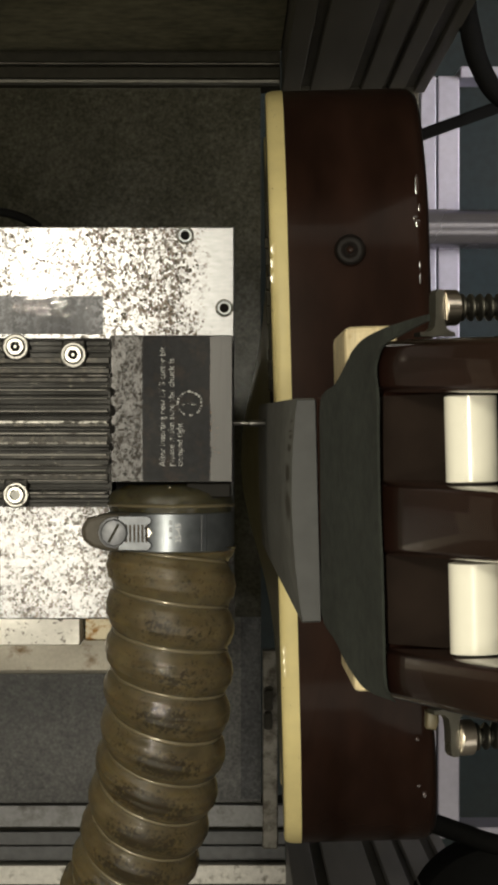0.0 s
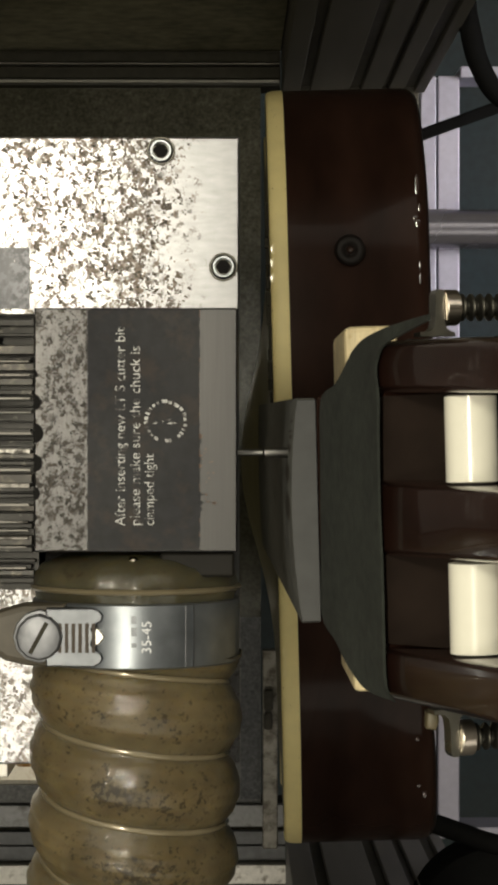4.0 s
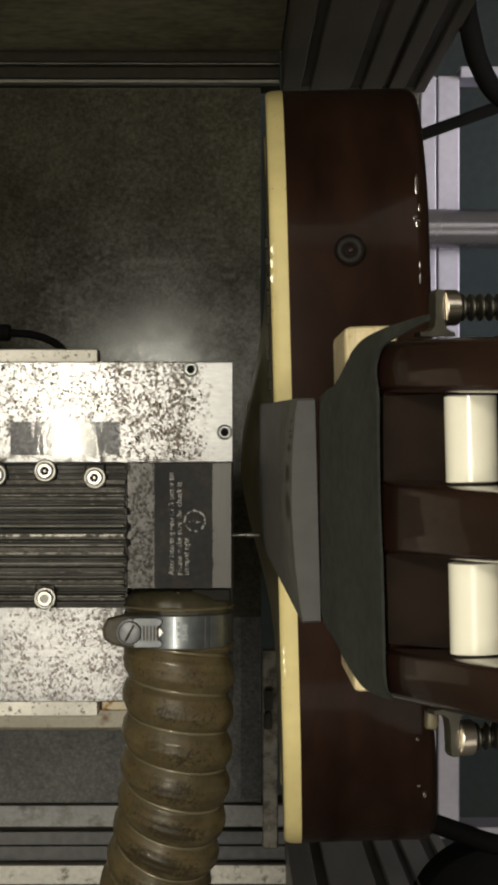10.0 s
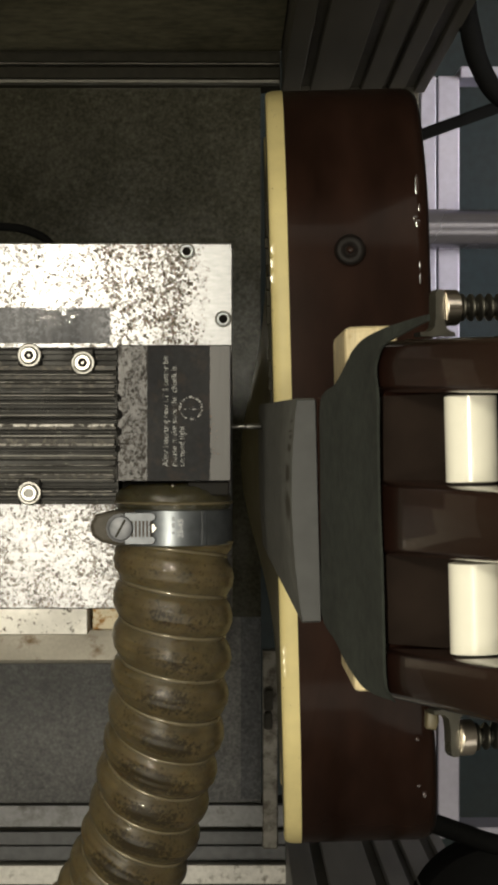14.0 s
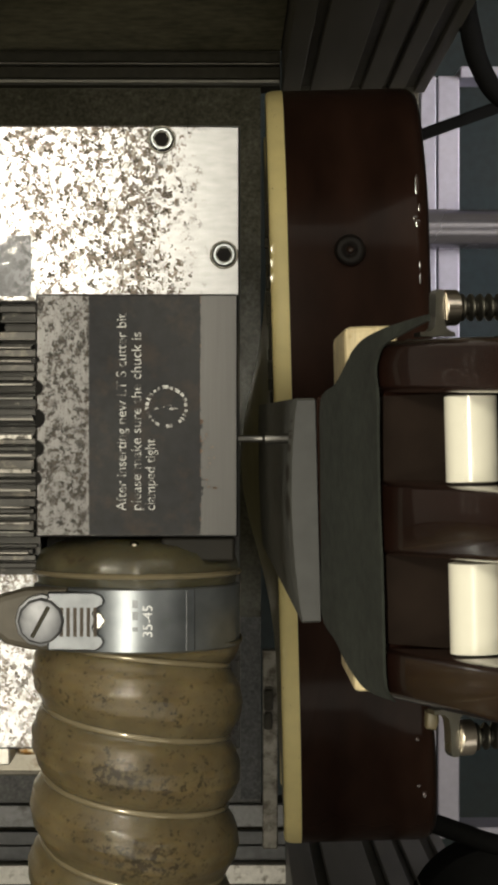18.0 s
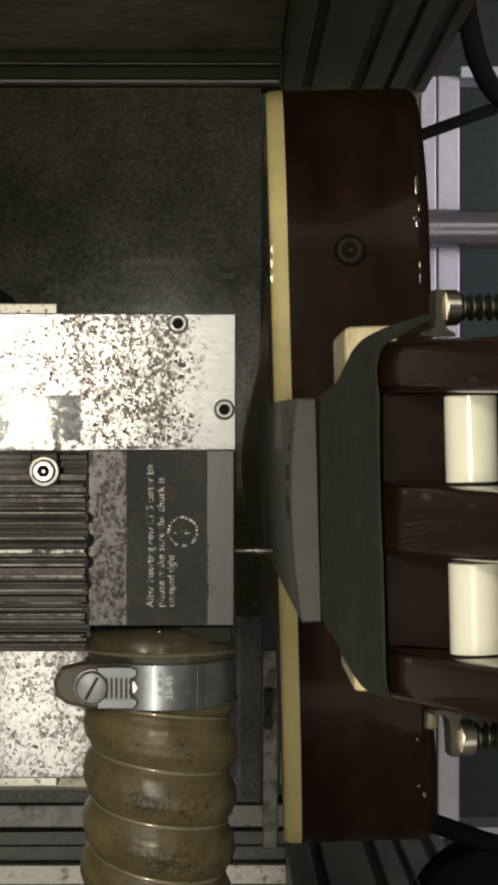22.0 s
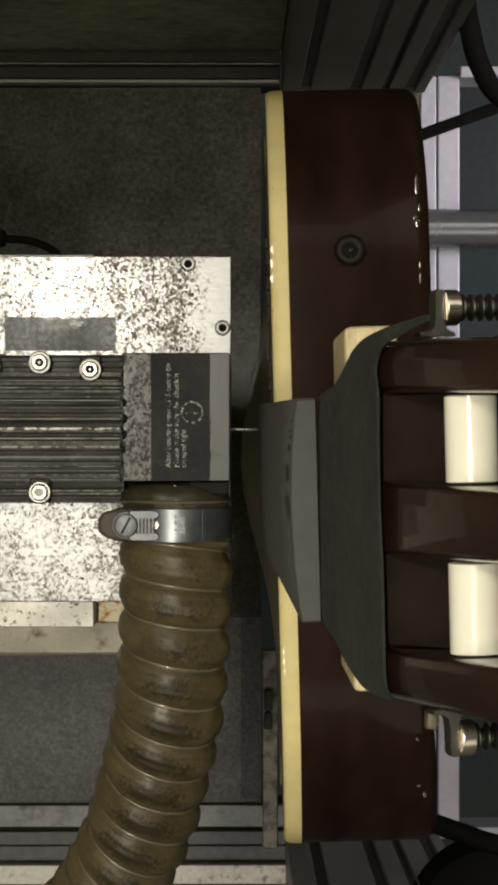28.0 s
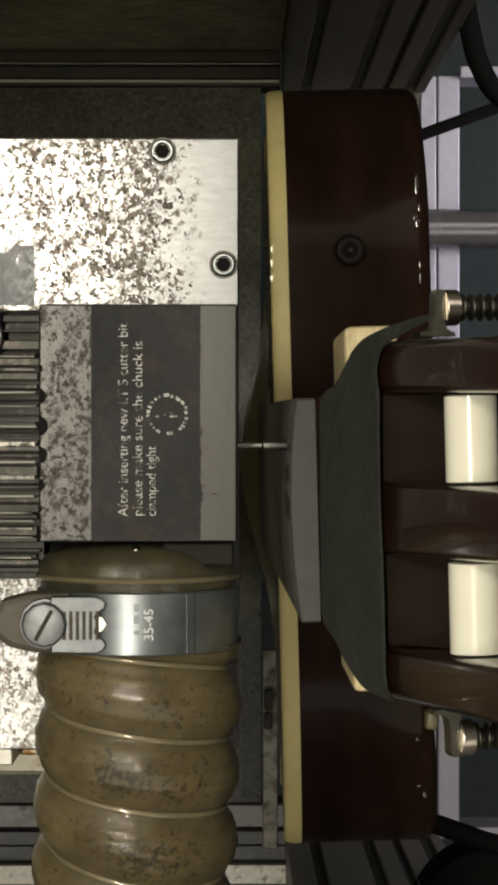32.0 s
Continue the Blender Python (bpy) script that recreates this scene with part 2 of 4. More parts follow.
def dusty_plastic(name, colour, dust, rough, low):
    """Soft translucent amber plastic with specks of dust that gather where the attribute "dust" is high."""
    m = mat(name, colour, rough, 0, 0.42, 170, 0.0, coat=0.55, spec=0.25)
    n, l = m.node_tree.nodes, m.node_tree.links
    b = n["Principled BSDF"]
    b.inputs["Subsurface Weight"].default_value = 0.75
    b.inputs["Subsurface Radius"].default_value = (1.0, 0.7, 0.3)
    b.inputs["Subsurface Scale"].default_value = 0.011
    b.inputs["Coat Roughness"].default_value = 0.02
    co = n.new("ShaderNodeTexCoord")
    at_ = n.new("ShaderNodeAttribute")
    at_.attribute_name = "dust"
    speck = n.new("ShaderNodeTexNoise")
    speck.inputs["Scale"].default_value, speck.inputs["Detail"].default_value, speck.inputs["Roughness"].default_value = 780, 4, 0.65
    l.new(co.outputs["Object"], speck.inputs["Vector"])
    drift = n.new("ShaderNodeTexNoise")
    drift.inputs["Scale"].default_value, drift.inputs["Detail"].default_value = 95, 2
    l.new(co.outputs["Object"], drift.inputs["Vector"])
    a = n.new("ShaderNodeMath")
    a.operation = "MULTIPLY_ADD"
    l.new(at_.outputs["Fac"], a.inputs[0])
    a.inputs[1].default_value = 0.15
    l.new(speck.outputs["Fac"], a.inputs[2])
    a2 = n.new("ShaderNodeMath")
    a2.operation = "MULTIPLY_ADD"
    l.new(drift.outputs["Fac"], a2.inputs[0])
    a2.inputs[1].default_value = 0.35
    l.new(a.outputs[0], a2.inputs[2])
    cut = n.new("ShaderNodeMapRange")
    cut.inputs["From Min"].default_value, cut.inputs["From Max"].default_value = low, low + 0.11
    cut.inputs["To Max"].default_value = 0.85
    l.new(a2.outputs[0], cut.inputs["Value"])
    mx = n.new("ShaderNodeMix")
    mx.data_type = "RGBA"
    l.new(cut.outputs[0], mx.inputs["Factor"])
    l.new(b.inputs["Base Color"].links[0].from_socket, mx.inputs["A"])
    mx.inputs["B"].default_value = (*dust, 1)
    l.new(mx.outputs["Result"], b.inputs["Base Color"])
    # uneven moulding breaks up the highlights
    wob = n.new("ShaderNodeTexNoise")
    wob.inputs["Scale"].default_value, wob.inputs["Detail"].default_value = 800, 3
    l.new(co.outputs["Object"], wob.inputs["Vector"])
    bp = n.new("ShaderNodeBump")
    bp.inputs["Strength"].default_value, bp.inputs["Distance"].default_value = 0.42, 0.0007
    l.new(wob.outputs["Fac"], bp.inputs["Height"])
    l.new(bp.outputs[0], b.inputs["Coat Normal"])
    bp2 = n.new("ShaderNodeBump")
    bp2.inputs["Strength"].default_value, bp2.inputs["Distance"].default_value = 0.15, 0.0004
    l.new(speck.outputs["Fac"], bp2.inputs["Height"])
    l.new(bp2.outputs[0], b.inputs["Normal"])
    return m


M_HOSE = dusty_plastic("amber_hose", (0.122, 0.096, 0.051), (0.030, 0.022, 0.011), 0.40, 0.775)
M_SPIRAL = mat("clear_spiral", (0.24, 0.20, 0.125), 0.22, 0.3, 0.15, 260, 0.1, spec=1.0, coat=0.3)
M_FUNNEL = dusty_plastic("amber_cuff", (0.056, 0.050, 0.029), (0.036, 0.026, 0.014), 0.30, 0.86)
M_CUTTER = mat("carbide", (0.21, 0.205, 0.195), 0.36, 1.0, 0.1, 600)


def floor_metal(name, dark, light, rough, gloss):
    """Painted sheet metal under a film of dust: dust dulls it in flecks."""
    m = bpy.data.materials.new(name)
    m.use_nodes = True
    n, l = m.node_tree.nodes, m.node_tree.links
    b = n["Principled BSDF"]
    co = n.new("ShaderNodeTexCoord")
    fl = n.new("ShaderNodeTexNoise")
    fl.inputs["Scale"].default_value, fl.inputs["Detail"].default_value, fl.inputs["Roughness"].default_value = 300, 5, 0.68
    wide = n.new("ShaderNodeTexNoise")
    wide.inputs["Scale"].default_value, wide.inputs["Detail"].default_value = 24, 3
    for t in (fl, wide):
        l.new(co.outputs["Object"], t.inputs["Vector"])
    both = n.new("ShaderNodeMath")
    both.operation = "MULTIPLY_ADD"
    l.new(wide.outputs["Fac"], both.inputs[0])
    both.inputs[1].default_value = 0.6
    l.new(fl.outputs["Fac"], both.inputs[2])
    f = n.new("ShaderNodeMapRange")
    f.inputs["From Min"].default_value, f.inputs["From Max"].default_value = 0.65, 0.98
    l.new(both.outputs[0], f.inputs["Value"])
    c = n.new("ShaderNodeMix")
    c.data_type = "RGBA"
    c.inputs["A"].default_value, c.inputs["B"].default_value = (*dark, 1), (*light, 1)
    l.new(f.outputs[0], c.inputs["Factor"])
    fine = n.new("ShaderNodeTexNoise")
    fine.inputs["Scale"].default_value, fine.inputs["Detail"].default_value = 520, 3
    l.new(co.outputs["Object"], fine.inputs["Vector"])
    fr = n.new("ShaderNodeMapRange")
    fr.inputs["From Min"].default_value, fr.inputs["From Max"].default_value = 0.35, 0.65
    fr.inputs["To Min"].default_value, fr.inputs["To Max"].default_value = 0.78, 1.22
    l.new(fine.outputs["Fac"], fr.inputs["Value"])
    mul = n.new("ShaderNodeMix")
    mul.data_type, mul.blend_type = "RGBA", "MULTIPLY"
    mul.inputs["Factor"].default_value = 1
    l.new(c.outputs["Result"], mul.inputs["A"])
    l.new(fr.outputs[0], mul.inputs["B"])
    l.new(mul.outputs["Result"], b.inputs["Base Color"])
    r = n.new("ShaderNodeMapRange")
    r.inputs["To Min"].default_value, r.inputs["To Max"].default_value = rough - 0.04, rough + 0.05
    l.new(f.outputs[0], r.inputs["Value"])
    l.new(r.outputs[0], b.inputs["Roughness"])
    spot = n.new("ShaderNodeTexNoise")
    spot.inputs["Scale"].default_value, spot.inputs["Detail"].default_value, spot.inputs["Roughness"].default_value = 190, 6, 0.74
    l.new(co.outputs["Object"], spot.inputs["Vector"])
    g = n.new("ShaderNodeMapRange")
    g.inputs["From Min"].default_value, g.inputs["From Max"].default_value = 0.36, 0.66
    g.inputs["To Min"].default_value, g.inputs["To Max"].default_value = gloss * 0.5, gloss * 1.6
    l.new(spot.outputs["Fac"], g.inputs["Value"])
    l.new(g.outputs[0], b.inputs["Specular IOR Level"])
    b.inputs["Specular Tint"].default_value = (0.93, 0.96, 1.0, 1)
    bp = n.new("ShaderNodeBump")
    bp.inputs["Strength"].default_value, bp.inputs["Distance"].default_value = 0.02, 0.0004
    l.new(fl.outputs["Fac"], bp.inputs["Height"])
    l.new(bp.outputs[0], b.inputs["Normal"])
    return m


M_FLOOR = floor_metal("dusty_black_panel", (0.038, 0.036, 0.0235), (0.071, 0.067, 0.046), 0.155, 0.20)
M_FLOOR_E = floor_metal("dusty_blue_grey_panel", (0.050, 0.050, 0.053), (0.11, 0.11, 0.115), 0.4, 0.3)
M_FLOOR_G = floor_metal("dusty_grey_panel", (0.094, 0.092, 0.090), (0.18, 0.176, 0.172), 0.4, 0.3)
M_WALL = mat("dark_brown_panel", (0.215, 0.20, 0.138), 0.75, 0.0, 0.6, 120, 0.5, spec=0.15)
M_RAIL = mat("grey_profile", (0.26, 0.26, 0.265), 0.5, 0.55, 0.2, 400, stain=(0.12, 0.115, 0.11), stain_scale=90, stain_low=0.5, stain_high=0.7)
# the grey profile again, darkened for its strips in shade
M_RAIL_S = mat("shaded_profile", (0.125, 0.127, 0.132), 0.5, 0.4, 0.3, 200)
# the next two tone the profile down for the shade on the back rail
M_RAIL_M = mat("shaded_edge_profile", (0.13, 0.125, 0.108), 0.4, 0.5, 0.35, 120)
M_RAIL_D = mat("dark_profile", (0.034, 0.031, 0.022), 0.6, 0.0, 0.4, 200, spec=0.12)
M_BAR = mat("grimy_bar", (0.27, 0.255, 0.225), 0.5, 0.4, 0.35, 160, stain=(0.10, 0.085, 0.065), stain_scale=130, stain_low=0.45, stain_high=0.65)
M_CLIP = mat("dusty_dark_clip", (0.060, 0.056, 0.046), 0.6, 0, 0.4, 200, spec=0.2)
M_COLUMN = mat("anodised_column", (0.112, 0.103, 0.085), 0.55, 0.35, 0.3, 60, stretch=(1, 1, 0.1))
# same profile as M_COLUMN, lightened for the light on the front column
M_COLUMN_LIT = mat("lit_column", (0.35, 0.34, 0.345), 0.5, 0.4, 0.3, 60, stretch=(1, 1, 0.1))
M_GROOVE = mat("groove_black", (0.070, 0.062, 0.050), 0.6, 0, 0.3, 90)
M_ROOMFLOOR = mat("teal_floor", (0.011, 0.024, 0.029), 0.6, 0, 0.4, 120, 0.2)
M_PLASTER = mat("pale_plaster", (0.62, 0.59, 0.52), 0.8, 0, 0.12, 30, 0.2)
M_WHITE_RAIL = mat("pale_profile", (0.50, 0.485, 0.58), 0.45, 0.35, 0.1, 200)
M_TUBE = mat("grey_tube", (0.25, 0.24, 0.27), 0.24, 0.75, 0.1, 200)
M_RUBBER = mat("black_cable", (0.009, 0.009, 0.009), 0.8, 0, 0.2, 200, spec=0.06)
M_BUTTON = mat("black_button", (0.013, 0.0105, 0.0095), 0.45, 0, 0.3, 300, spec=0.18)
M_BROWN = mat("dark_brown_lacquer", (0.0265, 0.0130, 0.0092), 0.3, 0, 0.75, 60, 0.0, 0.08, coat=0.14, stretch=(1, 0.35, 0.3), spec=0.05)
M_BROWN.node_tree.nodes["Principled BSDF"].inputs["Coat Roughness"].default_value = 0.09
M_GLINT = mat("brown_glint_coat", (0.030, 0.013, 0.009), 0.2, 0, 0.3, 200, coat=1.0, spec=0.5)
M_GLINT.node_tree.nodes["Principled BSDF"].inputs["Coat Roughness"].default_value = 0.11
M_HEAD = mat("head_brown_lacquer", (0.034, 0.0150, 0.0108), 0.3, 0, 0.45, 90, 0.05, 0.06, coat=0.5, stretch=(0.3, 1, 0.2), spec=0.2)
M_BIND = mat("cream_binding", (0.93, 0.79, 0.38), 0.4, 0, 0.08, 150, 0.0, 0.05, coat=0.0, stain=(0.16, 0.075, 0.02), stain_scale=340, stain_low=0.665, stain_high=0.70, spec=0.2)
M_GLOSS_BIND = mat("cream_glint_coat", (0.93, 0.79, 0.38), 0.3, 0, 0.05, 150, coat=1.0, spec=0.4)
M_GLOSS_BIND.node_tree.nodes["Principled BSDF"].inputs["Coat Roughness"].default_value = 0.11
M_TOP = mat("amber_top", (0.17, 0.148, 0.068), 0.45, 0, 0.3, 120, coat=0.15)
M_NUT = mat("grey_nut_ledge", (0.032, 0.0335, 0.034), 0.6, 0, 0.3, 300, 0.2)
M_FRETB = mat("planed_fretboard", (0.088, 0.0885, 0.081), 0.6, 0, 0.42, 300, 0.2, stain=(0.06, 0.055, 0.052), stain_scale=75, stain_low=0.55, stain_high=0.70, stretch=(1, 1, 0.2))
M_CLOTH = mat("grey_green_felt", (0.0190, 0.0226, 0.0180), 0.95, 0, 0.6, 420, 0.8)
M_PINE = mat("raw_pine", (0.72, 0.60, 0.36), 0.6, 0, 0.35, 200, 0.4, stretch=(6, 0.6, 1), stain=(0.36, 0.22, 0.075), stain_scale=260, stain_low=0.54, stain_high=0.72)
M_BONE = mat("ivory_roller", (0.88, 0.86, 0.74), 0.22, 0, 0.05, 200, coat=0.3)
M_NICKEL = mat("nickel", (0.66, 0.59, 0.52), 0.27, 1.0, 0.12, 250)
M_GLEAM = mat("polished_nickel", (0.70, 0.64, 0.52), 0.14, 1.0, 0.1, 250)
M_TAN = mat("tan_bushing", (0.10, 0.082, 0.045), 0.5, 0, 0.4, 300)
M_GEAR = mat("dark_gear_steel", (0.062, 0.059, 0.05), 0.35, 0.9, 0.2, 300)


# ---------------------------------------------------------------- building blocks
ORIGIN = {}


def at(x, y, d):
    return Vector((x / 1000, y / 1000, (EYE - d) / 1000))


def thing(name, where, label, category, group="", kind=""):
    ob = new(name)
    ob.empty_display_size = 0.02
    ob.location = at(*where)
    ORIGIN[ob] = at(*where)
    return tagged(ob, label, category, group, kind)


def part(name, bm, material, parent=None, label="", smooth=None):
    """Links a bmesh, built in the place's own space, as one mesh under a thing or under a part."""
    o = ORIGIN[parent] if parent else Vector()
    bm.transform(Matrix.Translation(-o))
    bmesh.ops.recalc_face_normals(bm, faces=bm.faces[:])
    if smooth:
        for e in bm.edges:
            e.smooth = len(e.link_faces) != 2 or e.calc_face_angle() < radians(smooth)
        for f in bm.faces:
            f.smooth = True
    me = bpy.data.meshes.new(name)
    bm.to_mesh(me)
    bm.free()
    me.materials.append(material)
    ob = new(name, me)
    ob.parent = parent
    ORIGIN[ob] = o
    return tagged(ob, label)


def structure(name, bm, material, label, smooth=None):
    return tagged(part(name, bm, material, None, "", smooth), label, "", "", "structure")


def box(x0, x1, y0, y1, d0, d1, bevel=0.0, bm=None):
    bm = bm or bmesh.new()
    a, b = at(x0, y0, d1), at(x1, y1, d0)
    r = bmesh.ops.create_cube(bm, size=1.0, matrix=Matrix.Translation((a + b) / 2) @ Matrix.Diagonal((*(b - a), 1)))
    if bevel:
        vs = set(r["verts"])
        bmesh.ops.bevel(bm, geom=[e for e in bm.edges if e.verts[0] in vs], offset=bevel / 1000, segments=2, affect="EDGES", profile=0.5)
    return bm


def lathe(p0, p1, profile, seg=32, bm=None):
    """A turned shape along p0 to p1: profile rows of (distance from p0 in mm, radius in mm)."""
    bm = bm or bmesh.new()
    a, b = at(*p0), at(*p1)
    turn = (b - a).to_track_quat("Z", "Y").to_matrix().to_4x4()
    m = Matrix.Translation(a) @ turn
    rings = []
    for h, r in profile:
        rings.append([bm.verts.new(m @ Vector((r / 1000 * math.cos(2 * math.pi * k / seg), r / 1000 * math.sin(2 * math.pi * k / seg), h / 1000))) for k in range(seg)])
    for p, q in zip(rings, rings[1:]):
        for k in range(seg):
            bm.faces.new((p[k], p[(k + 1) % seg], q[(k + 1) % seg], q[k]))
    bm.faces.new(rings[0][::-1])
    bm.faces.new(rings[-1])
    return bm


def rod(p0, p1, r, bevel=0.3, seg=24, bm=None):
    h = (at(*p1) - at(*p0)).length * 1000
    return lathe(p0, p1, [(0, max(r - bevel, 0.05)), (bevel, r), (h - bevel, r), (h, max(r - bevel, 0.05))], seg, bm)


def prism(outline, d0, d1, bevel=0.0):
    """An outline of (x, y) pulled along the depth from d0 to d1."""
    bm = bmesh.new()
    lo = [bm.verts.new(at(x, y, d1)) for x, y in outline]
    hi = [bm.verts.new(at(x, y, d0)) for x, y in outline]
    k = len(outline)
    bm.faces.new(lo[::-1])
    top = bm.faces.new(hi)
    for i in range(k):
        bm.faces.new((lo[i], lo[(i + 1) % k], hi[(i + 1) % k], hi[i]))
    bmesh.ops.recalc_face_normals(bm, faces=bm.faces[:])
    if bevel:
        bmesh.ops.bevel(bm, geom=list(top.edges), offset=bevel / 1000, segments=2, affect="EDGES", profile=0.5)
    return bm


def tube_along(points, radius, seg=16, flat=1.0):
    """A cable through points (x, y, d), smoothed."""
    pts = [at(*p) for p in points]
    fine = []
    for i in range(len(pts) - 1):
        p0, p1, p2, p3 = pts[max(i - 1, 0)], pts[i], pts[i + 1], pts[min(i + 2, len(pts) - 1)]
        for k in range(8):
            u = k / 8
            fine.append(0.5 * ((2 * p1) + (p2 - p0) * u + (2 * p0 - 5 * p1 + 4 * p2 - p3) * u * u + (3 * p1 - p0 - 3 * p2 + p3) * u ** 3))
    fine.append(pts[-1])
    bm = bmesh.new()
    rings = []
    for i, p in enumerate(fine):
        way = (fine[min(i + 1, len(fine) - 1)] - fine[max(i - 1, 0)]).normalized()
        side = way.cross(Vector((0, 0, 1))).normalized()
        up = side.cross(way)
        rings.append([bm.verts.new(p + radius / 1000 * (side * math.cos(2 * math.pi * k / seg) + up * flat * math.sin(2 * math.pi * k / seg))) for k in range(seg)])
    for a, b in zip(rings, rings[1:]):
        for k in range(seg):
            bm.faces.new((a[k], a[(k + 1) % seg], b[(k + 1) % seg], b[k]))
    bm.faces.new(rings[0][::-1])
    bm.faces.new(rings[-1])
    return bm


# ---------------------------------------------------------------- the machine's housing
FLOOR_D = 1262.0
structure("ground", box(-2500, 2500, -2500, 2500, 1850, 1900), M_ROOMFLOOR, "dark teal workshop floor far below the machine")
# unseen ceiling and walls, added to close the room and bounce lamp light
structure("ceiling", box(-2500, 2500, -2500, 2500, -1150, -1100), M_PLASTER, "plain pale unseen ceiling that closes the room")
for name, x0, x1, y0, y1 in (("wall_room_west", -2600, -2500, -2600, 2600), ("wall_room_east", 2500, 2600, -2600, 2600), ("wall_room_south", -2500, 2500, -2600, -2500), ("wall_room_north", -2500, 2500, 2500, 2600)):
    structure(name, box(x0, x1, y0, y1, -1150, 1900), M_PLASTER, "plain pale unseen wall that closes the room")
sheet = box(-420, 21, -104.5, 214, FLOOR_D, FLOOR_D + 18)
# the black sheet is tilted so that its lamp glare fits the camera's view
for v in sheet.verts:
    v.co.z += (v.co.x - 0.021) * 0.015 - v.co.y * 0.027
structure("floor", sheet, M_FLOOR, "dusty black base panel of the machine")
structure("floor_front", box(-420, 21, -216, -105, FLOOR_D, FLOOR_D + 18), M_FLOOR_G, "dusty grey base panel of the machine")
structure("floor_edge", box(9, 20.6, -214, -40, FLOOR_D - 0.7, FLOOR_D - 0.1), M_FLOOR_E, "dusty blue-grey edge strip of the base")
structure("floor_rest", box(38, 84, -150, 140, FLOOR_D, FLOOR_D + 18), M_WALL, "dark shelf that the guitar stands on")
structure("wall_north", box(-420, 33, 236, 250, 350, FLOOR_D + 18), M_WALL, "dark brown back panel of the machine")
structure("wall_west", box(-436, -421, -300, 250, 350, FLOOR_D + 18), M_WALL, "dark brown side panel of the machine")


def base_rail(name, y0, y1, x1, strips, label):
    """A floor rail of the frame: a body with raised strips and dark slots between them."""
    rail = tagged(part(name, box(-420, x1, y0, y1, FLOOR_D + 3, FLOOR_D + 30), M_RAIL_D), label, "frame rail")
    for a, b, rise, m in strips:
        part("strip", box(-420, x1 - 1, a, b, FLOOR_D - rise, FLOOR_D + 2.8, 0.5), m, rail)
    return rail


base_rail("frame_rail", -270, -216.5, 37, [(-230, -217, 4, M_RAIL), (-241, -233, 2, M_RAIL_S), (-250.8, -242, 0.5, M_RAIL_S), (-263.5, -252, 8, M_RAIL_P)], "grey slotted aluminium rail at the base edge")
base_rail("frame_rail", 214.5, 235.5, 33, [(214.8, 217.2, 5, M_RAIL_M), (218.2, 225, 2, M_RAIL_D), (226, 227.2, 5, M_RAIL_M), (228.2, 234, 1, M_RAIL_D)], "slotted aluminium rail along the back panel, darkened for shade")
bar = tagged(part("edge_bar", box(22, 31, -243, -124, FLOOR_D - 6, FLOOR_D + 4, 0.8), M_BAR), "grey worn aluminium bar beside the base panel", "bar")


def column(name, y0, y1, face, x0, x1, grooves, label, m=M_COLUMN):
    """An upright aluminium profile with slots; face: the side (y0 or y1) that looks inwards."""
    col = tagged(part(name, box(x0, x1, y0, y1, 320, FLOOR_D + 30), m), label, "column")
    s = -1 if face == y0 else 1
    xs = [x0] + [v for g in grooves for v in (g[0] - g[1] / 2, g[0] + g[1] / 2)] + [x1]
    for a, b in zip(xs[::2], xs[1::2]):
        lo, hi = sorted((face + s * 0.3, face + s * 5))
        part("rib", box(a, b, lo, hi, 320, FLOOR_D + 29, 0.6), m, col)
    for g, w in grooves:
        lo, hi = sorted((face + s * 0.3, face + s * 1.2))
        part("slot", box(g - w / 2 + 0.1, g + w / 2 - 0.1, lo, hi, 320, FLOOR_D + 29), M_GROOVE, col)
    return col


for y0, y1, x1 in ((-159.5, -147, 28.2), (-171, -160.5, 27.6)):
    part("clip", box(22.6, x1, y0, y1, FLOOR_D - 13, FLOOR_D - 6.1, 1.6), M_CLIP, bar, "small dark cable clip")
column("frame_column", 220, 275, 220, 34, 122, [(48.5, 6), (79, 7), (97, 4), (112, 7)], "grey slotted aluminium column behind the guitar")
tagged(part("column_foot", box(34.5, 119, 196, 279, FLOOR_D + 31, FLOOR_D + 45, 0.8), M_COLUMN), "dull grey foot plate under the slotted column", "plate")
column("frame_column", -300, -244, -244, 36, 130, [(53, 7), (85, 7), (102, 5), (120, 7)], "grey slotted aluminium column in front of the guitar, toned lighter as lit", M_COLUMN_LIT)

rail = tagged(part("pale_rail", box(139, 150.3, -283, 262, 1500, 1849.8, 1), M_WHITE_RAIL), "pale grey aluminium frame rail below the guitar", "frame rail")
part("strip", box(151.5, 167, -283, 262, 1500, 1849.8, 1), M_WHITE_RAIL, rail)
part("slot", box(150.3, 151.5, -283, 262, 1506, 1849), M_GROOVE, rail)
part("crossbar", box(166.5, 320, 259, 267, 1490, 1530, 1), M_WHITE_RAIL, rail)
part("crossbar", box(166.5, 320, -281, -273, 1490, 1530, 1), M_WHITE_RAIL, rail)
tagged(part("steel_tube", rod((60, 151, 1485.8), (340, 151, 1485.8), 14, 0.5, 40), M_TUBE, None, "", 40), "grey round steel tube across the frame", "tube")

tagged(part("power_cable", tube_along([(124, 262, 1090), (124.4, 229.5, 1090), (127.3, 212, 1090), (131.7, 196, 1090), (141, 181, 1090), (158, 172, 1090)], 5.6), M_RUBBER, None, "", 60), "thick black cable hanging beside the column", "cable")
tagged(part("belt_strap", tube_along([(96, 163, 1140), (113, 169.5, 1140), (147.5, 182, 1140), (190, 197, 1140)], 3.3, 12, 0.4), M_RUBBER, None, "", 60), "straight black strap behind the guitar body", "strap")
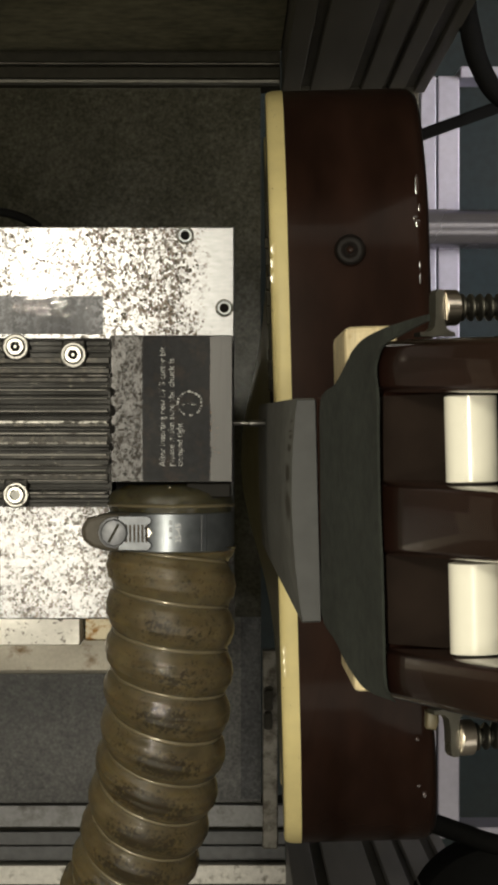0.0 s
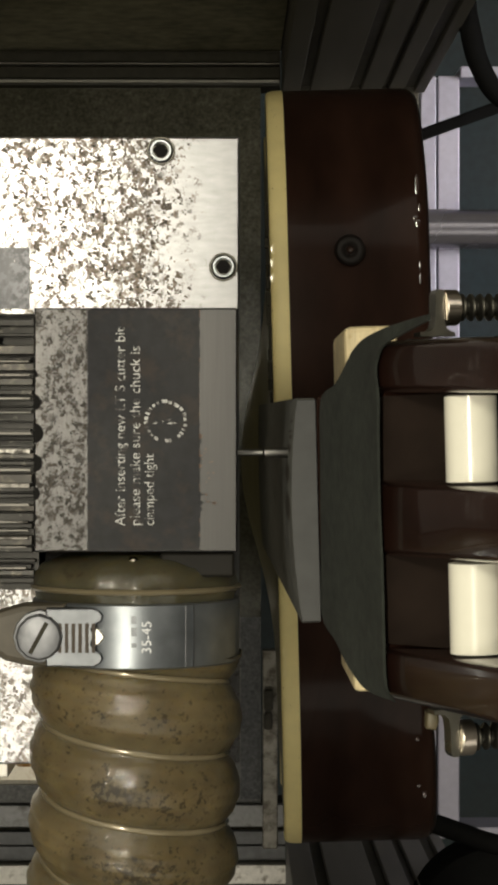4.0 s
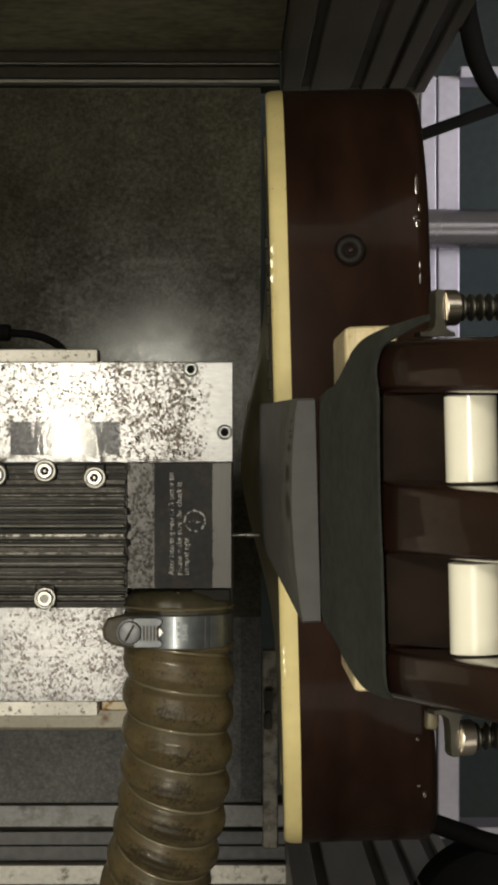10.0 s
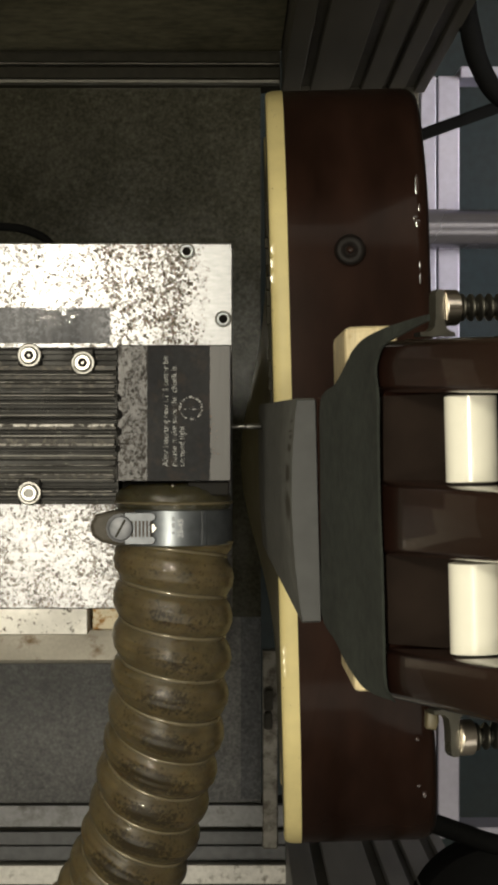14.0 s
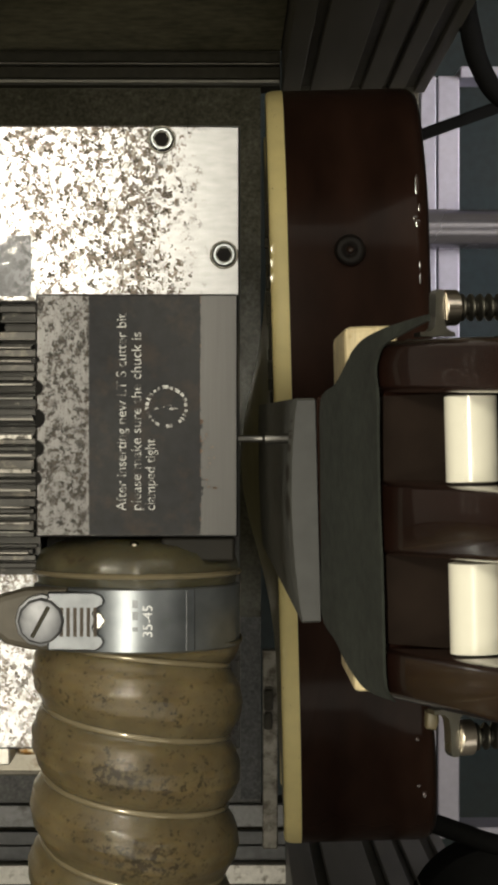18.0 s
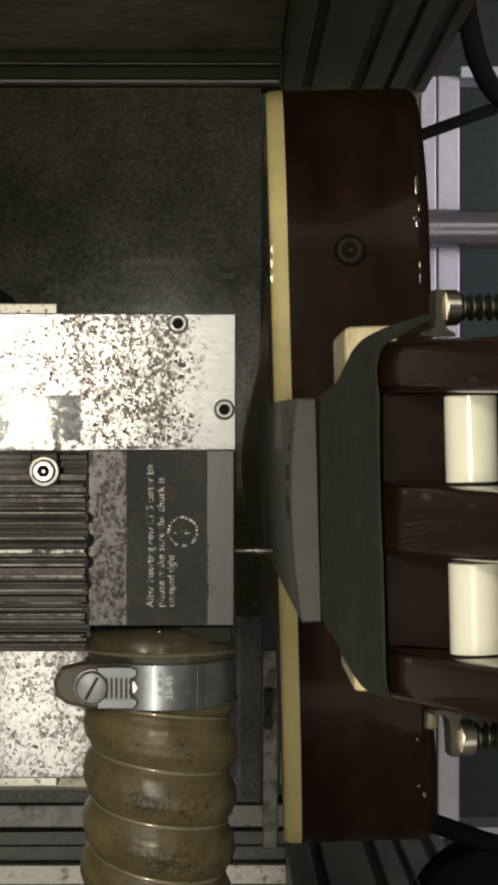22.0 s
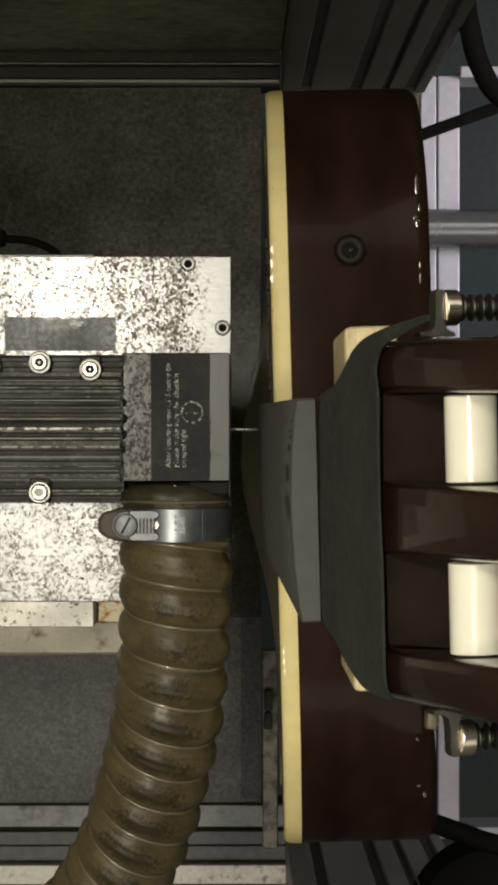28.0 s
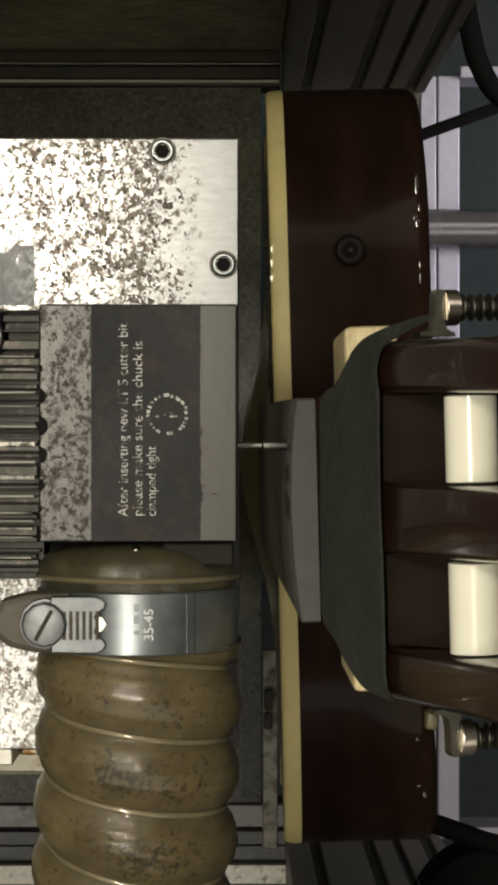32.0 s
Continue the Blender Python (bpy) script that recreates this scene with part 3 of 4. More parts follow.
tagged(part("signal_cable", tube_along([(96, -194, 1120), (110, -202.5, 1120), (128, -209, 1120), (145, -214.5, 1120), (190, -222, 1120)], 5.4), M_RUBBER, None, "", 60), "black cable lying below the guitar body", "cable")
tagged(part("cable_reel", lathe((146, -262, 1118), (146, -262, 1158), [(0, 10), (0.6, 40), (2.5, 45.5), (6, 47), (36, 47), (40, 42)], 72), M_RUBBER, None, "", 40), "round black rubber wheel near the column", "wheel")


# ---------------------------------------------------------------- the guitar
ROLL = radians(1.48)
PIVOT = (12.8, -12.6)


def rolled(x, y):
    """The guitar leans by a small roll about its neck: along the face a, out of the back b."""
    c, s = math.cos(ROLL), math.sin(ROLL)
    return PIVOT[0] + x * c - y * s, PIVOT[1] + x * s + y * c


def gat(x, y, d):
    return at(*rolled(x, y), d)


def gbox(x0, x1, y0, y1, d0, d1, bevel=0.0):
    bm = box(x0, x1, y0, y1, d0, d1, bevel)
    bm.transform(Matrix.Translation(Vector((PIVOT[0] / 1000, PIVOT[1] / 1000, 0))) @ Matrix.Rotation(ROLL, 4, "Z"))
    return bm


guitar = thing("guitar", (60, -9, FLOOR_D), "dark brown guitar with cream binding standing neck up", "guitar")

OUTLINE = [(767.4, 26), (767.8, 60), (768.6, 82), (772, 103), (786, 123), (803, 139.5), (820, 146.6), (838, 148.0), (862, 144.5), (895, 136), (930, 132), (970, 135), (1010, 146), (1050, 160), (1090, 169), (1120, 171), (1150, 168), (1185, 154), (1215, 130), (1240, 98), (1255, 60), (1262, 22)]


def smooth_outline():
    pts = []
    n = len(OUTLINE)
    for i in range(n - 1):
        p0, p1, p2, p3 = OUTLINE[max(i - 1, 0)], OUTLINE[i], OUTLINE[i + 1], OUTLINE[min(i + 2, n - 1)]
        for k in range(4):
            u = k / 4
            pts.append(tuple(0.5 * ((2 * b) + (c - a) * u + (2 * a - 5 * b + 4 * c - e) * u * u + (3 * b - a - 3 * c + e) * u ** 3) for a, b, c, e in zip(p0, p1, p2, p3)))
    pts.append(OUTLINE[-1])
    return pts


LEAN = 0.018


def slab(layers, centre=2.7):
    """The body's outline in layers of (x, inset): joined into one closed skin."""
    pts = smooth_outline()
    ring = [(d, w) for d, w in pts] + [(d, -w) for d, w in reversed(pts)]
    bm = bmesh.new()
    mid_d, rings = 1000, []
    for x, inset in layers:
        row = []
        for i, (d, w) in enumerate(ring):
            a, b = ring[i - 1], ring[(i + 1) % len(ring)]
            t = Vector((b[0] - a[0], b[1] - a[1])).normalized()
            nrm = Vector((t.y, -t.x))
            if nrm.dot(Vector((mid_d - d, -w))) < 0:
                nrm = -nrm
            if x > 50:
                x_here = x - 3.4 * math.exp(-((w + 84) / 38) ** 2)  # the back is pulled in on one flank to fit the camera's view
            else:
                x_here = x
            row.append(bm.verts.new(gat(x_here + LEAN * (d - 767), w + nrm.y * inset + centre, d + nrm.x * inset)))
        rings.append(row)
    n = len(ring)
    for p, q in zip(rings, rings[1:]):
        for k in range(n):
            bm.faces.new((p[k], p[(k + 1) % n], q[(k + 1) % n], q[k]))
    bm.faces.new(rings[0])
    bm.faces.new(rings[-1][::-1])
    return bm


part("body", slab([(12.2, 0), (58.5, 0), (61.0, 0.5), (62.8, 1.6), (63.9, 3.2), (64.5, 5.4), (64.8, 9)]), M_BROWN, guitar, "glossy dark brown lacquered body", 35)
part("binding", slab([(5.4, 2.0), (5.6, 1.2), (6.2, 0.55), (7.2, 0.15), (8.6, -0.1), (10.2, -0.2), (12.0, -0.2), (12.2, 0.5)]), M_BIND, guitar, "cream plastic edge binding", 30)


def soundboard():
    """The carved top, which swells towards its middle."""
    pts = smooth_outline()
    bm = bmesh.new()

    def ease(u):
        u = min(max(u, 0), 1)
        return u * u * (3 - 2 * u)
    rows = []
    for d, w in pts:
        w = max(w - 3, 4)
        d = min(max(d, 771.5), 1258.5)
        rows.append([bm.verts.new(gat(5.3 + LEAN * (d - 767) - 15.0 * ease((d - 818) / 170) * ease((1258.5 - d) / 150) * math.exp(-(w * (k / 10 - 1) / 52) ** 2), w * (k / 10 - 1) + 2.7, d)) for k in range(21)])
    back = [[bm.verts.new(v.co + Vector((0.0003 + 5.58 / 1000 - 5.5 / 1000, 0, 0))) for v in (r[0], r[-1])] for r in rows]
    for p, q in zip(rows, rows[1:]):
        for k in range(20):
            bm.faces.new((p[k], p[k + 1], q[k + 1], q[k]))
    for p, q in zip(back, back[1:]):
        bm.faces.new((p[0], q[0], q[1], p[1]))
    return bm


def glint_bump(name, x, y, a, b, h, material, label, lift):
    """A flat glossy bump on the flank of the body, shaped to catch a glint, a by b across and h high."""
    w = abs(y - 2.7)
    d = next((p[0] + (q[0] - p[0]) * (w - p[1]) / (q[1] - p[1]) for p, q in zip(OUTLINE, OUTLINE[1:]) if p[1] <= w <= q[1]), OUTLINE[0][0])
    bm = bmesh.new()
    rings = []
    for k in range(7):
        r = 1 - k / 7
        rings.append([bm.verts.new(gat(x + a * r * math.cos(math.pi * q / 12), y + b * r * math.sin(math.pi * q / 12), d - lift - h * (1 - r * r))) for q in range(24)])
    for p, q in zip(rings, rings[1:]):
        for k in range(24):
            bm.faces.new((p[k], p[(k + 1) % 24], q[(k + 1) % 24], q[k]))
    bm.faces.new(rings[-1])
    bm.faces.new(rings[0][::-1])
    bmesh.ops.recalc_face_normals(bm, faces=bm.faces[:])
    return part(name, bm, material, guitar, label, 60)


# bumps added where the camera sees lamp glints on flank and binding
for x, y, a, b in ((59.6, 104.8, 1.3, 6.0), (60.2, 96.9, 1.0, 2.4), (58.4, 92.9, 1.8, 1.8), (59.5, 91.4, 1.7, 2.0), (59.8, 75.9, 0.9, 2.2), (59.8, 71.0, 0.9, 2.8), (54.6, -97.6, 1.2, 1.2), (55.6, -116.4, 1.3, 1.3), (58.0, -120.4, 1.3, 1.9)):
    glint_bump("glint_bump", x + 0.5, y, 0.55 * a, 0.8 * b, 0.06 * a, M_GLINT, "glossy brown bump added for a glint", 0.6)
for x, y in ((6.9, 83.2), (6.7, 78.0), (6.6, 72.4), (7.4, -64.0), (7.5, -67.8), (7.6, -71.6)):
    glint_bump("binding_glint", x, y, 1.2, 2.0, 0.075, M_GLOSS_BIND, "glossy cream bump added for a glint", 0.02)
random.seed(21)
y = 14
while y < 98:
    h = random.uniform(3, 9)
    part("edge_tooth", gbox(3.7 + random.random() * 0.9, 5.35, y, y + h - random.uniform(0.1, 0.4), 772.5, 776, 0.3), M_RAIL_D, guitar, "dark toothed strip beside the binding")
    y += h


part("soundboard", soundboard(), M_TOP, guitar, "amber varnished carved top", 30)


def taper(d):
    """Half the fretboard's width at depth d."""
    return 20.7 + (d - 387) / 430 * 6.5


# fretboard with a slightly arched face
def fretboard():
    bm = bmesh.new()
    rows = []
    for d in (387, 388, 500, 600, 700, 800, 816, 817):
        w = taper(d) - (0.5 if d in (387, 817) else 0)
        row = []
        for k in range(15):
            y = -w + 2 * w * k / 14
            row.append(bm.verts.new(gat(0.75 * (y / w) ** 2 - (817 - d) / 430 * 0.75 * (1 - (y / w) ** 2) + (0.4 if d in (387, 817) else 0), y, d)))
        row.append(bm.verts.new(gat(4.0, w, d)))
        row.append(bm.verts.new(gat(4.0, -w, d)))
        rows.append(row)
    n = 17
    for p, q in zip(rows, rows[1:]):
        for k in range(n):
            bm.faces.new((p[k], p[(k + 1) % n], q[(k + 1) % n], q[k]))
    bm.faces.new(rows[0])
    bm.faces.new(rows[-1][::-1])
    return bm


def blotches(m, spots, colour):
    """Soft oval stains on a material: spots as centre and half sizes (y, d) in millimetres."""
    n, l = m.node_tree.nodes, m.node_tree.links
    b = n["Principled BSDF"]
    co = n.new("ShaderNodeTexCoord")
    for y, d, ry, rd in spots:
        mp = n.new("ShaderNodeMapping")
        mp.inputs["Location"].default_value = (0, -(y + 9) / ry, -(FLOOR_D - d) / rd)
        mp.inputs["Scale"].default_value = (0, 1000 / ry, 1000 / rd)
        l.new(co.outputs["Object"], mp.inputs["Vector"])
        far = n.new("ShaderNodeVectorMath")
        far.operation = "LENGTH"
        l.new(mp.outputs[0], far.inputs[0])
        f = n.new("ShaderNodeMapRange")
        f.inputs["From Min"].default_value, f.inputs["From Max"].default_value = 1.1, 0.6
        f.inputs["To Max"].default_value = 0.85
        l.new(far.outputs["Value"], f.inputs["Value"])
        mx = n.new("ShaderNodeMix")
        mx.data_type = "RGBA"
        l.new(f.outputs[0], mx.inputs["Factor"])
        l.new(b.inputs["Base Color"].links[0].from_socket, mx.inputs["A"])
        mx.inputs["B"].default_value = (*colour, 1)
        l.new(mx.outputs["Result"], b.inputs["Base Color"])


blotches(M_FRETB, [(-12.4, 410, 3.0, 20), (-6.0, 412, 2.2, 16), (-1.0, 406, 0.9, 14), (1.1, 402, 0.5, 11), (2.2, 404, 0.3, 13), (4.1, 402, 0.3, 10)], (0.026, 0.021, 0.014))
part("fretboard", fretboard(), M_FRETB, guitar, "bare grey planed fretboard without frets", 30)


def nut_ledge():
    """The end of the fretboard, arched along its face."""
    ring = [(-0.65 + 1.4 * (y / 20.4) ** 2, y) for y in (20.4 - 40.8 * k / 16 for k in range(17))] + [(4.2, -20.4), (4.2, 20.4)]
    bm = bmesh.new()
    lo, hi = ([bm.verts.new(gat(x, y, d)) for x, y in ring] for d in (386.9, 386.2))
    bm.faces.new(lo)
    top = bm.faces.new(hi[::-1])
    for k in range(len(ring)):
        j = (k + 1) % len(ring)
        bm.faces.new((lo[k], lo[j], hi[j], hi[k]))
    bmesh.ops.bevel(bm, geom=list(top.edges), offset=0.00012, segments=1, affect="EDGES")
    return bm


part("nut_ledge", nut_ledge(), M_NUT, guitar, "grey bare nut ledge")


def neck():
    bm = bmesh.new()
    rows = []
    for d, depth in ((387.5, 15), (400, 16), (500, 17), (650, 19), (735, 22), (765, 40), (785, 50)):
        w = taper(d) - 0.4
        row = []
        for k in range(17):
            a = math.pi * k / 16
            row.append(bm.verts.new(gat(4.05 + depth * math.sin(a) ** 0.8, w * math.cos(a), d)))
        rows.append(row)
    for p, q in zip(rows, rows[1:]):
        for k in range(17):
            bm.faces.new((p[k], p[(k + 1) % 17], q[(k + 1) % 17], q[k]))
    bm.faces.new(rows[0])
    bm.faces.new(rows[-1][::-1])
    return bm


part("neck", neck(), M_BROWN, guitar, "", 35)

# headstock: t runs up its face from the nut, b sideways, q into its thickness
TILT = radians(14.2)


def hat(t, y, q):
    t *= 1.039
    return gat(4.6 + t * math.sin(TILT) + q * math.cos(TILT), y, 387 - t * math.cos(TILT) + q * math.sin(TILT))


def head_piece(outline, q0, q1, bevel=0.0, holes=False):
    """A flat piece of the headstock from an outline of (t, y) between the depths q0 and q1."""
    bm = bmesh.new()
    lo = [bm.verts.new(hat(t, y, q1)) for t, y in outline]
    hi = [bm.verts.new(hat(t, y, q0)) for t, y in outline]
    k = len(outline)
    bm.faces.new(lo)
    top = bm.faces.new(hi)
    for i in range(k):
        bm.faces.new((lo[i], lo[(i + 1) % k], hi[(i + 1) % k], hi[i]))
    bmesh.ops.recalc_face_normals(bm, faces=bm.faces[:])
    if bevel:
        bmesh.ops.bevel(bm, geom=list(top.edges), offset=bevel / 1000, segments=3, affect="EDGES", profile=0.5)
    return bm


part("head_base", head_piece([(0, -20.8), (8, -22), (18, -26), (27, -29.4), (32.9, -30.2), (32.9, 28.9), (27, 28.6), (18, 25.6), (8, 22), (0, 20.8)], 0, 15), M_HEAD, guitar)
part("side_cheek", head_piece([(33, 20.7), (86, 19.0), (150, 17.2), (150, 24.6), (86, 27.0), (33, 29.3)], 0, 15, 1.2), M_HEAD, guitar, "glossy brown slotted headstock cheek", 40)
part("middle_cheek", head_piece([(33, -6.8), (86, -5.5), (150, -4.2), (150, 4.0), (86, 5.0), (33, 6.0)], 0, 15, 1.2), M_HEAD, guitar, "glossy brown slotted headstock centre bar", 40)
part("side_cheek", head_piece([(33, -30.7), (86, -28.9), (150, -26.8), (150, -18.2), (86, -20.3), (33, -22.2)], 0, 15, 1.2), M_HEAD, guitar, "glossy brown slotted headstock cheek", 40)
part("head_end", head_piece([(150.1, -26.8), (165, -25), (165, 23), (150.1, 24.6)], 0, 15, 1.0), M_HEAD, guitar)
for y0, y1 in ((5.6, 19.4), (-20.9, -6.4)):
    for t in (63, 99):
        bm = bmesh.new()
        a, b = hat(t, y0, 5), hat(t, y1, 5)
        turn = (b - a).to_track_quat("Z", "Y").to_matrix().to_4x4()
        rings = []
        h = (b - a).length
        for z, r in ((0, 3.2), (0.3, 4.1), (h * 1000 - 0.3, 4.1), (h * 1000, 3.2)):
            rings.append([bm.verts.new(Matrix.Translation(a) @ turn @ Vector((r / 1000 * math.cos(2 * math.pi * k / 32), r / 1000 * math.sin(2 * math.pi * k / 32), z / 1000))) for k in range(32)])
        for p, q in zip(rings, rings[1:]):
            for k in range(32):
                bm.faces.new((p[k], p[(k + 1) % 32], q[(k + 1) % 32], q[k]))
        bm.faces.new(rings[0][::-1])
        bm.faces.new(rings[-1])
        part("string_roller", bm, M_BONE, guitar, "ivory white string roller", 40)

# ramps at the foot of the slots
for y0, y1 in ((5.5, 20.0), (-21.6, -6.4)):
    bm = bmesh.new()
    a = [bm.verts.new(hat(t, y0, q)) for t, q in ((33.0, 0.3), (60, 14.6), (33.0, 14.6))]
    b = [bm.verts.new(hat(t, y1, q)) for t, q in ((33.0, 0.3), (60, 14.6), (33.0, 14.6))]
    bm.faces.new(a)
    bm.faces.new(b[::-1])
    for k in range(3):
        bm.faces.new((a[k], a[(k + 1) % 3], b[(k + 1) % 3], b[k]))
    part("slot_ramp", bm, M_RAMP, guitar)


def head_lathe(t, y, q0, q1, profile, seg=28):
    """A turned shape that runs backwards from the headstock: profile rows of (share of the way, radius)."""
    bm = bmesh.new()
    a, b = hat(t, y, q0), hat(t, y, q1)
    m = Matrix.Translation(a) @ (b - a).to_track_quat("Z", "Y").to_matrix().to_4x4()
    h = (b - a).length
    rings = [[bm.verts.new(m @ Vector((r / 1000 * math.cos(2 * math.pi * k / seg), r / 1000 * math.sin(2 * math.pi * k / seg), u * h))) for k in range(seg)] for u, r in profile]
    for p, q2 in zip(rings, rings[1:]):
        for k in range(seg):
            bm.faces.new((p[k], p[(k + 1) % seg], q2[(k + 1) % seg], q2[k]))
    bm.faces.new(rings[0][::-1])
    bm.faces.new(rings[-1])
    return bm


def tuner(side, t0, y_plate, q, y_axis):
    """A worm-gear tuner on the flank of the headstock: a bracket with a bent tab, a bearing and a worm that runs backwards."""
    machine = part("tuning_machine", head_piece([(t0 - 7, y_plate), (t0 + 70, y_plate - side * 3.4), (t0 + 70, y_plate - side * 2.6), (t0 - 7, y_plate + side * 0.8)], q - 3.0, q + 13.0, 0.2), M_GEAR, guitar, "nickel tuning machine with open worm gear")
    tall = abs(y_axis - y_plate) + 2.9
    profile = [(-3.4, 0.8), (-3.4, 1.5), (-1.6, 1.6), (-0.9, 2.3), (-0.65, 4), (-0.6, tall - 0.7), (-0.2, tall), (0.7, tall), (0.95, tall - 0.5), (0.85, 3.4), (1.2, 2.1), (1.9, 1.6), (2.6, 1.4), (2.6, 0.8)]
    bm = bmesh.new()
    lo = [bm.verts.new(hat(t0 - 1.5, y_plate + side * h, q + u)) for u, h in profile]
    hi = [bm.verts.new(hat(t0 + 1.5, y_plate + side * h, q + u)) for u, h in profile]
    bm.faces.new(lo)
    bm.faces.new(hi[::-1])
    for k in range(len(profile)):
        j = (k + 1) % len(profile)
        bm.faces.new((lo[k], lo[j], hi[j], hi[k]))
    part("bracket_tab", bm, M_TAB, machine, "pale nickel bracket tab")
    part("bearing", head_lathe(t0, y_axis, q + 1.0, q + 3.6, [(0, 2.5), (0.03, 2.85), (0.1, 2.95), (0.9, 2.95), (0.97, 2.85), (1, 2.5)]), M_NICKEL, machine, "polished nickel bearing", 25)
    prof = []
    for k in range(7):
        prof += [(k / 7, 1.4), (k / 7 + 0.03, 2.0), (k / 7 + 0.05, 2.25), (k / 7 + 0.07, 2.25), (k / 7 + 0.11, 1.4)]
    part("worm", head_lathe(t0, y_axis, q + 3.7, q + 15, prof), M_GEAR, machine, "dark steel worm gear", 50)
    part("rear_tab", head_piece([(t0 - 3.0, y_plate + side * 0.9), (t0 + 3.0, y_plate + side * 0.9), (t0 + 2.4, y_axis + side * 2.4), (t0 - 2.4, y_axis + side * 2.4)], q + 15.1, q + 16.4, 0.2), M_TAB, machine)


tuner(1, 45.5, 28.5, 6.4, 34.0)
tuner(-1, 45.5, -30.6, 7.1, -36.3)
part("peg_bushing", prism([(33.3, -47.6), (35.0, -47.9), (35.5, -46.4), (35.3, -44.6), (33.4, -44.9)], 349, 353, 0.4), M_TAN, guitar, "tan peg bushing", 40)

# felt laid over the foot of the headstock, its upper corner pulled back to the tuner: rows from the tip down of (front edge, rear edge) as t, y
FELT = [((60.5, 32.0), (60.5, 30.8)), ((54.4, 31.9), (54.4, 30.2)), ((47, 31.6), (47.6, 29.4)), ((37, 31.0), (42.4, 28.7)), ((28.6, 30.0), (39.0, 27.8)), ((21.7, 28.2), (36.8, 26.5)), ((17, 25.5), (35.5, 24.3)), ((12, 22.8), (36.4, 21.6)),
        ((3.2, 20.1), (37.0, 18.6)), ((2.2, 10.8), (36.5, 10.7)), ((1.5, 0.5), (36, 1.0)), ((1.0, -9.9), (36, -8.2)), ((0.8, -19.4), (36.3, -17)), ((8.5, -23.3), (36.3, -21)), ((13, -25.8), (36, -24)), ((19.3, -28.6), (36, -27)), ((24.7, -30.2), (36.8, -29)), ((36, -30.6), (40.3, -30.4))]


def felt_sheet(first, last):
    def spline(pts, u):
        i = min(int(u), len(pts) - 2)
        f = u - i
        p0, p1, p2, p3 = (Vector(pts[min(max(k, 0), len(pts) - 1)]) for k in (i - 1, i, i + 1, i + 2))
        return 0.5 * ((2 * p1) + (p2 - p0) * f + (2 * p0 - 5 * p1 + 4 * p2 - p3) * f * f + (3 * p1 - p0 - 3 * p2 + p3) * f ** 3)
    bm = bmesh.new()
    rows, n = [], 12
    for k in range(first, last + 1):
        a, b = spline([r[0] for r in FELT], k / 5), spline([r[1] for r in FELT], k / 5)
        ring = []
        for side in (0, 1):
            for c in range(n + 1) if side == 0 else range(n, -1, -1):
                u = c / n
                t, y = a.lerp(b + Vector((0.9, 0)), u)
                fray = 0.16 * noise.noise(Vector((k * 0.9, u * 9, 3))) if c in (0, n) else 0
                lift = 0.5 + 0.9 * u ** 5 + 0.35 * noise.noise(Vector((t * 0.09, y * 0.09, 1.0))) + (0.25 if 0 < c < n else 0)
                ring.append(bm.verts.new(hat(t + fray, y, -lift + (0.0 if side == 0 else 0.45))))
        rows.append(ring)
    m = len(rows[0])
    for p, q in zip(rows, rows[1:]):
        for k in range(m):
            bm.faces.new((p[k], p[(k + 1) % m], q[(k + 1) % m], q[k]))
    bm.faces.new(rows[0][::-1])
    bm.faces.new(rows[-1])
    return bm


felt = tagged(part("felt_cover", felt_sheet(15, (len(FELT) - 1) * 5), M_CLOTH, None, "", 60), "dark grey-green felt laid over the headstock foot", "felt")
part("felt_tail", felt_sheet(0, 15), M_CLOTH, felt, "loose felt corner pulled back to the tuner", 60)

# pine jaw that holds the neck from behind
jaw = tagged(part("wooden_jaw", gbox(10.5, 20.5, -35.0, 34.3, 398, 440, 1.2), M_PINE), "raw pine support block behind the neck", "wooden block")

button = part("strap_button", lathe((45.2, 70.1, 763.5), (45.2, 70.1, 794), [(0.8, 0.4), (0.5, 1.2), (0.9, 2.0), (0.2, 2.8), (0, 4.2), (0.5, 5.2), (1.6, 5.7), (3, 5.6), (5, 3.6), (14, 3.6)], 32), M_BUTTON, guitar, "black strap button", 40)
# small glossy bump added for the glint at the button's centre
part("button_glint", lathe((45.2, 70.1, 764.6), (45.2, 70.1, 762.9), [(0, 1.5), (0.8, 1.4), (1.4, 0.8), (1.7, 0.1)], 20), M_GLINT, button, "", 60)

# ---------------------------------------------------------------- the cutter carriage (own space: x, y, z behind the label face)
CAR0 = (0.18, 10.45, 651.7)
carriage = thing("cutter_carriage", (0, 0, 0), "aluminium milling carriage with finned motor and warning label", "machine carriage")

part("mounting_plate", box(-190, 2.6, -68.6, 60.6, 41, 60, 0.4), M_PLATE, carriage, "bright milled aluminium plate flecked with dark residue")
part("rear_plate", box(-190, -54.7, -86.3, 69.5, 135, 155, 0.4), M_LEDGE_B, carriage, "pale aluminium plate behind")
part("glare_bracket", box(-54.4, -14, -86.0, -60, 150, 168, 0.8), M_GLARE_CREAM, carriage, "bracket with orange specks, painted cream for the glare on it")
part("slide_plate", box(-420.5, -18, -115.3, 40, 300, 324, 2.0), M_LEDGE, carriage, "stained beige slide plate")
part("chuck_block", box(-36, 2.0, -22.8, 22.8, 0, 40.8, 0.35), M_BLOCK, carriage, "dull brushed aluminium chuck block")
label = part("warning_label", box(-26.0, -5.2, -22.4, 22.5, -0.15, -0.03), M_LABEL, carriage, "worn black warning label with white print")


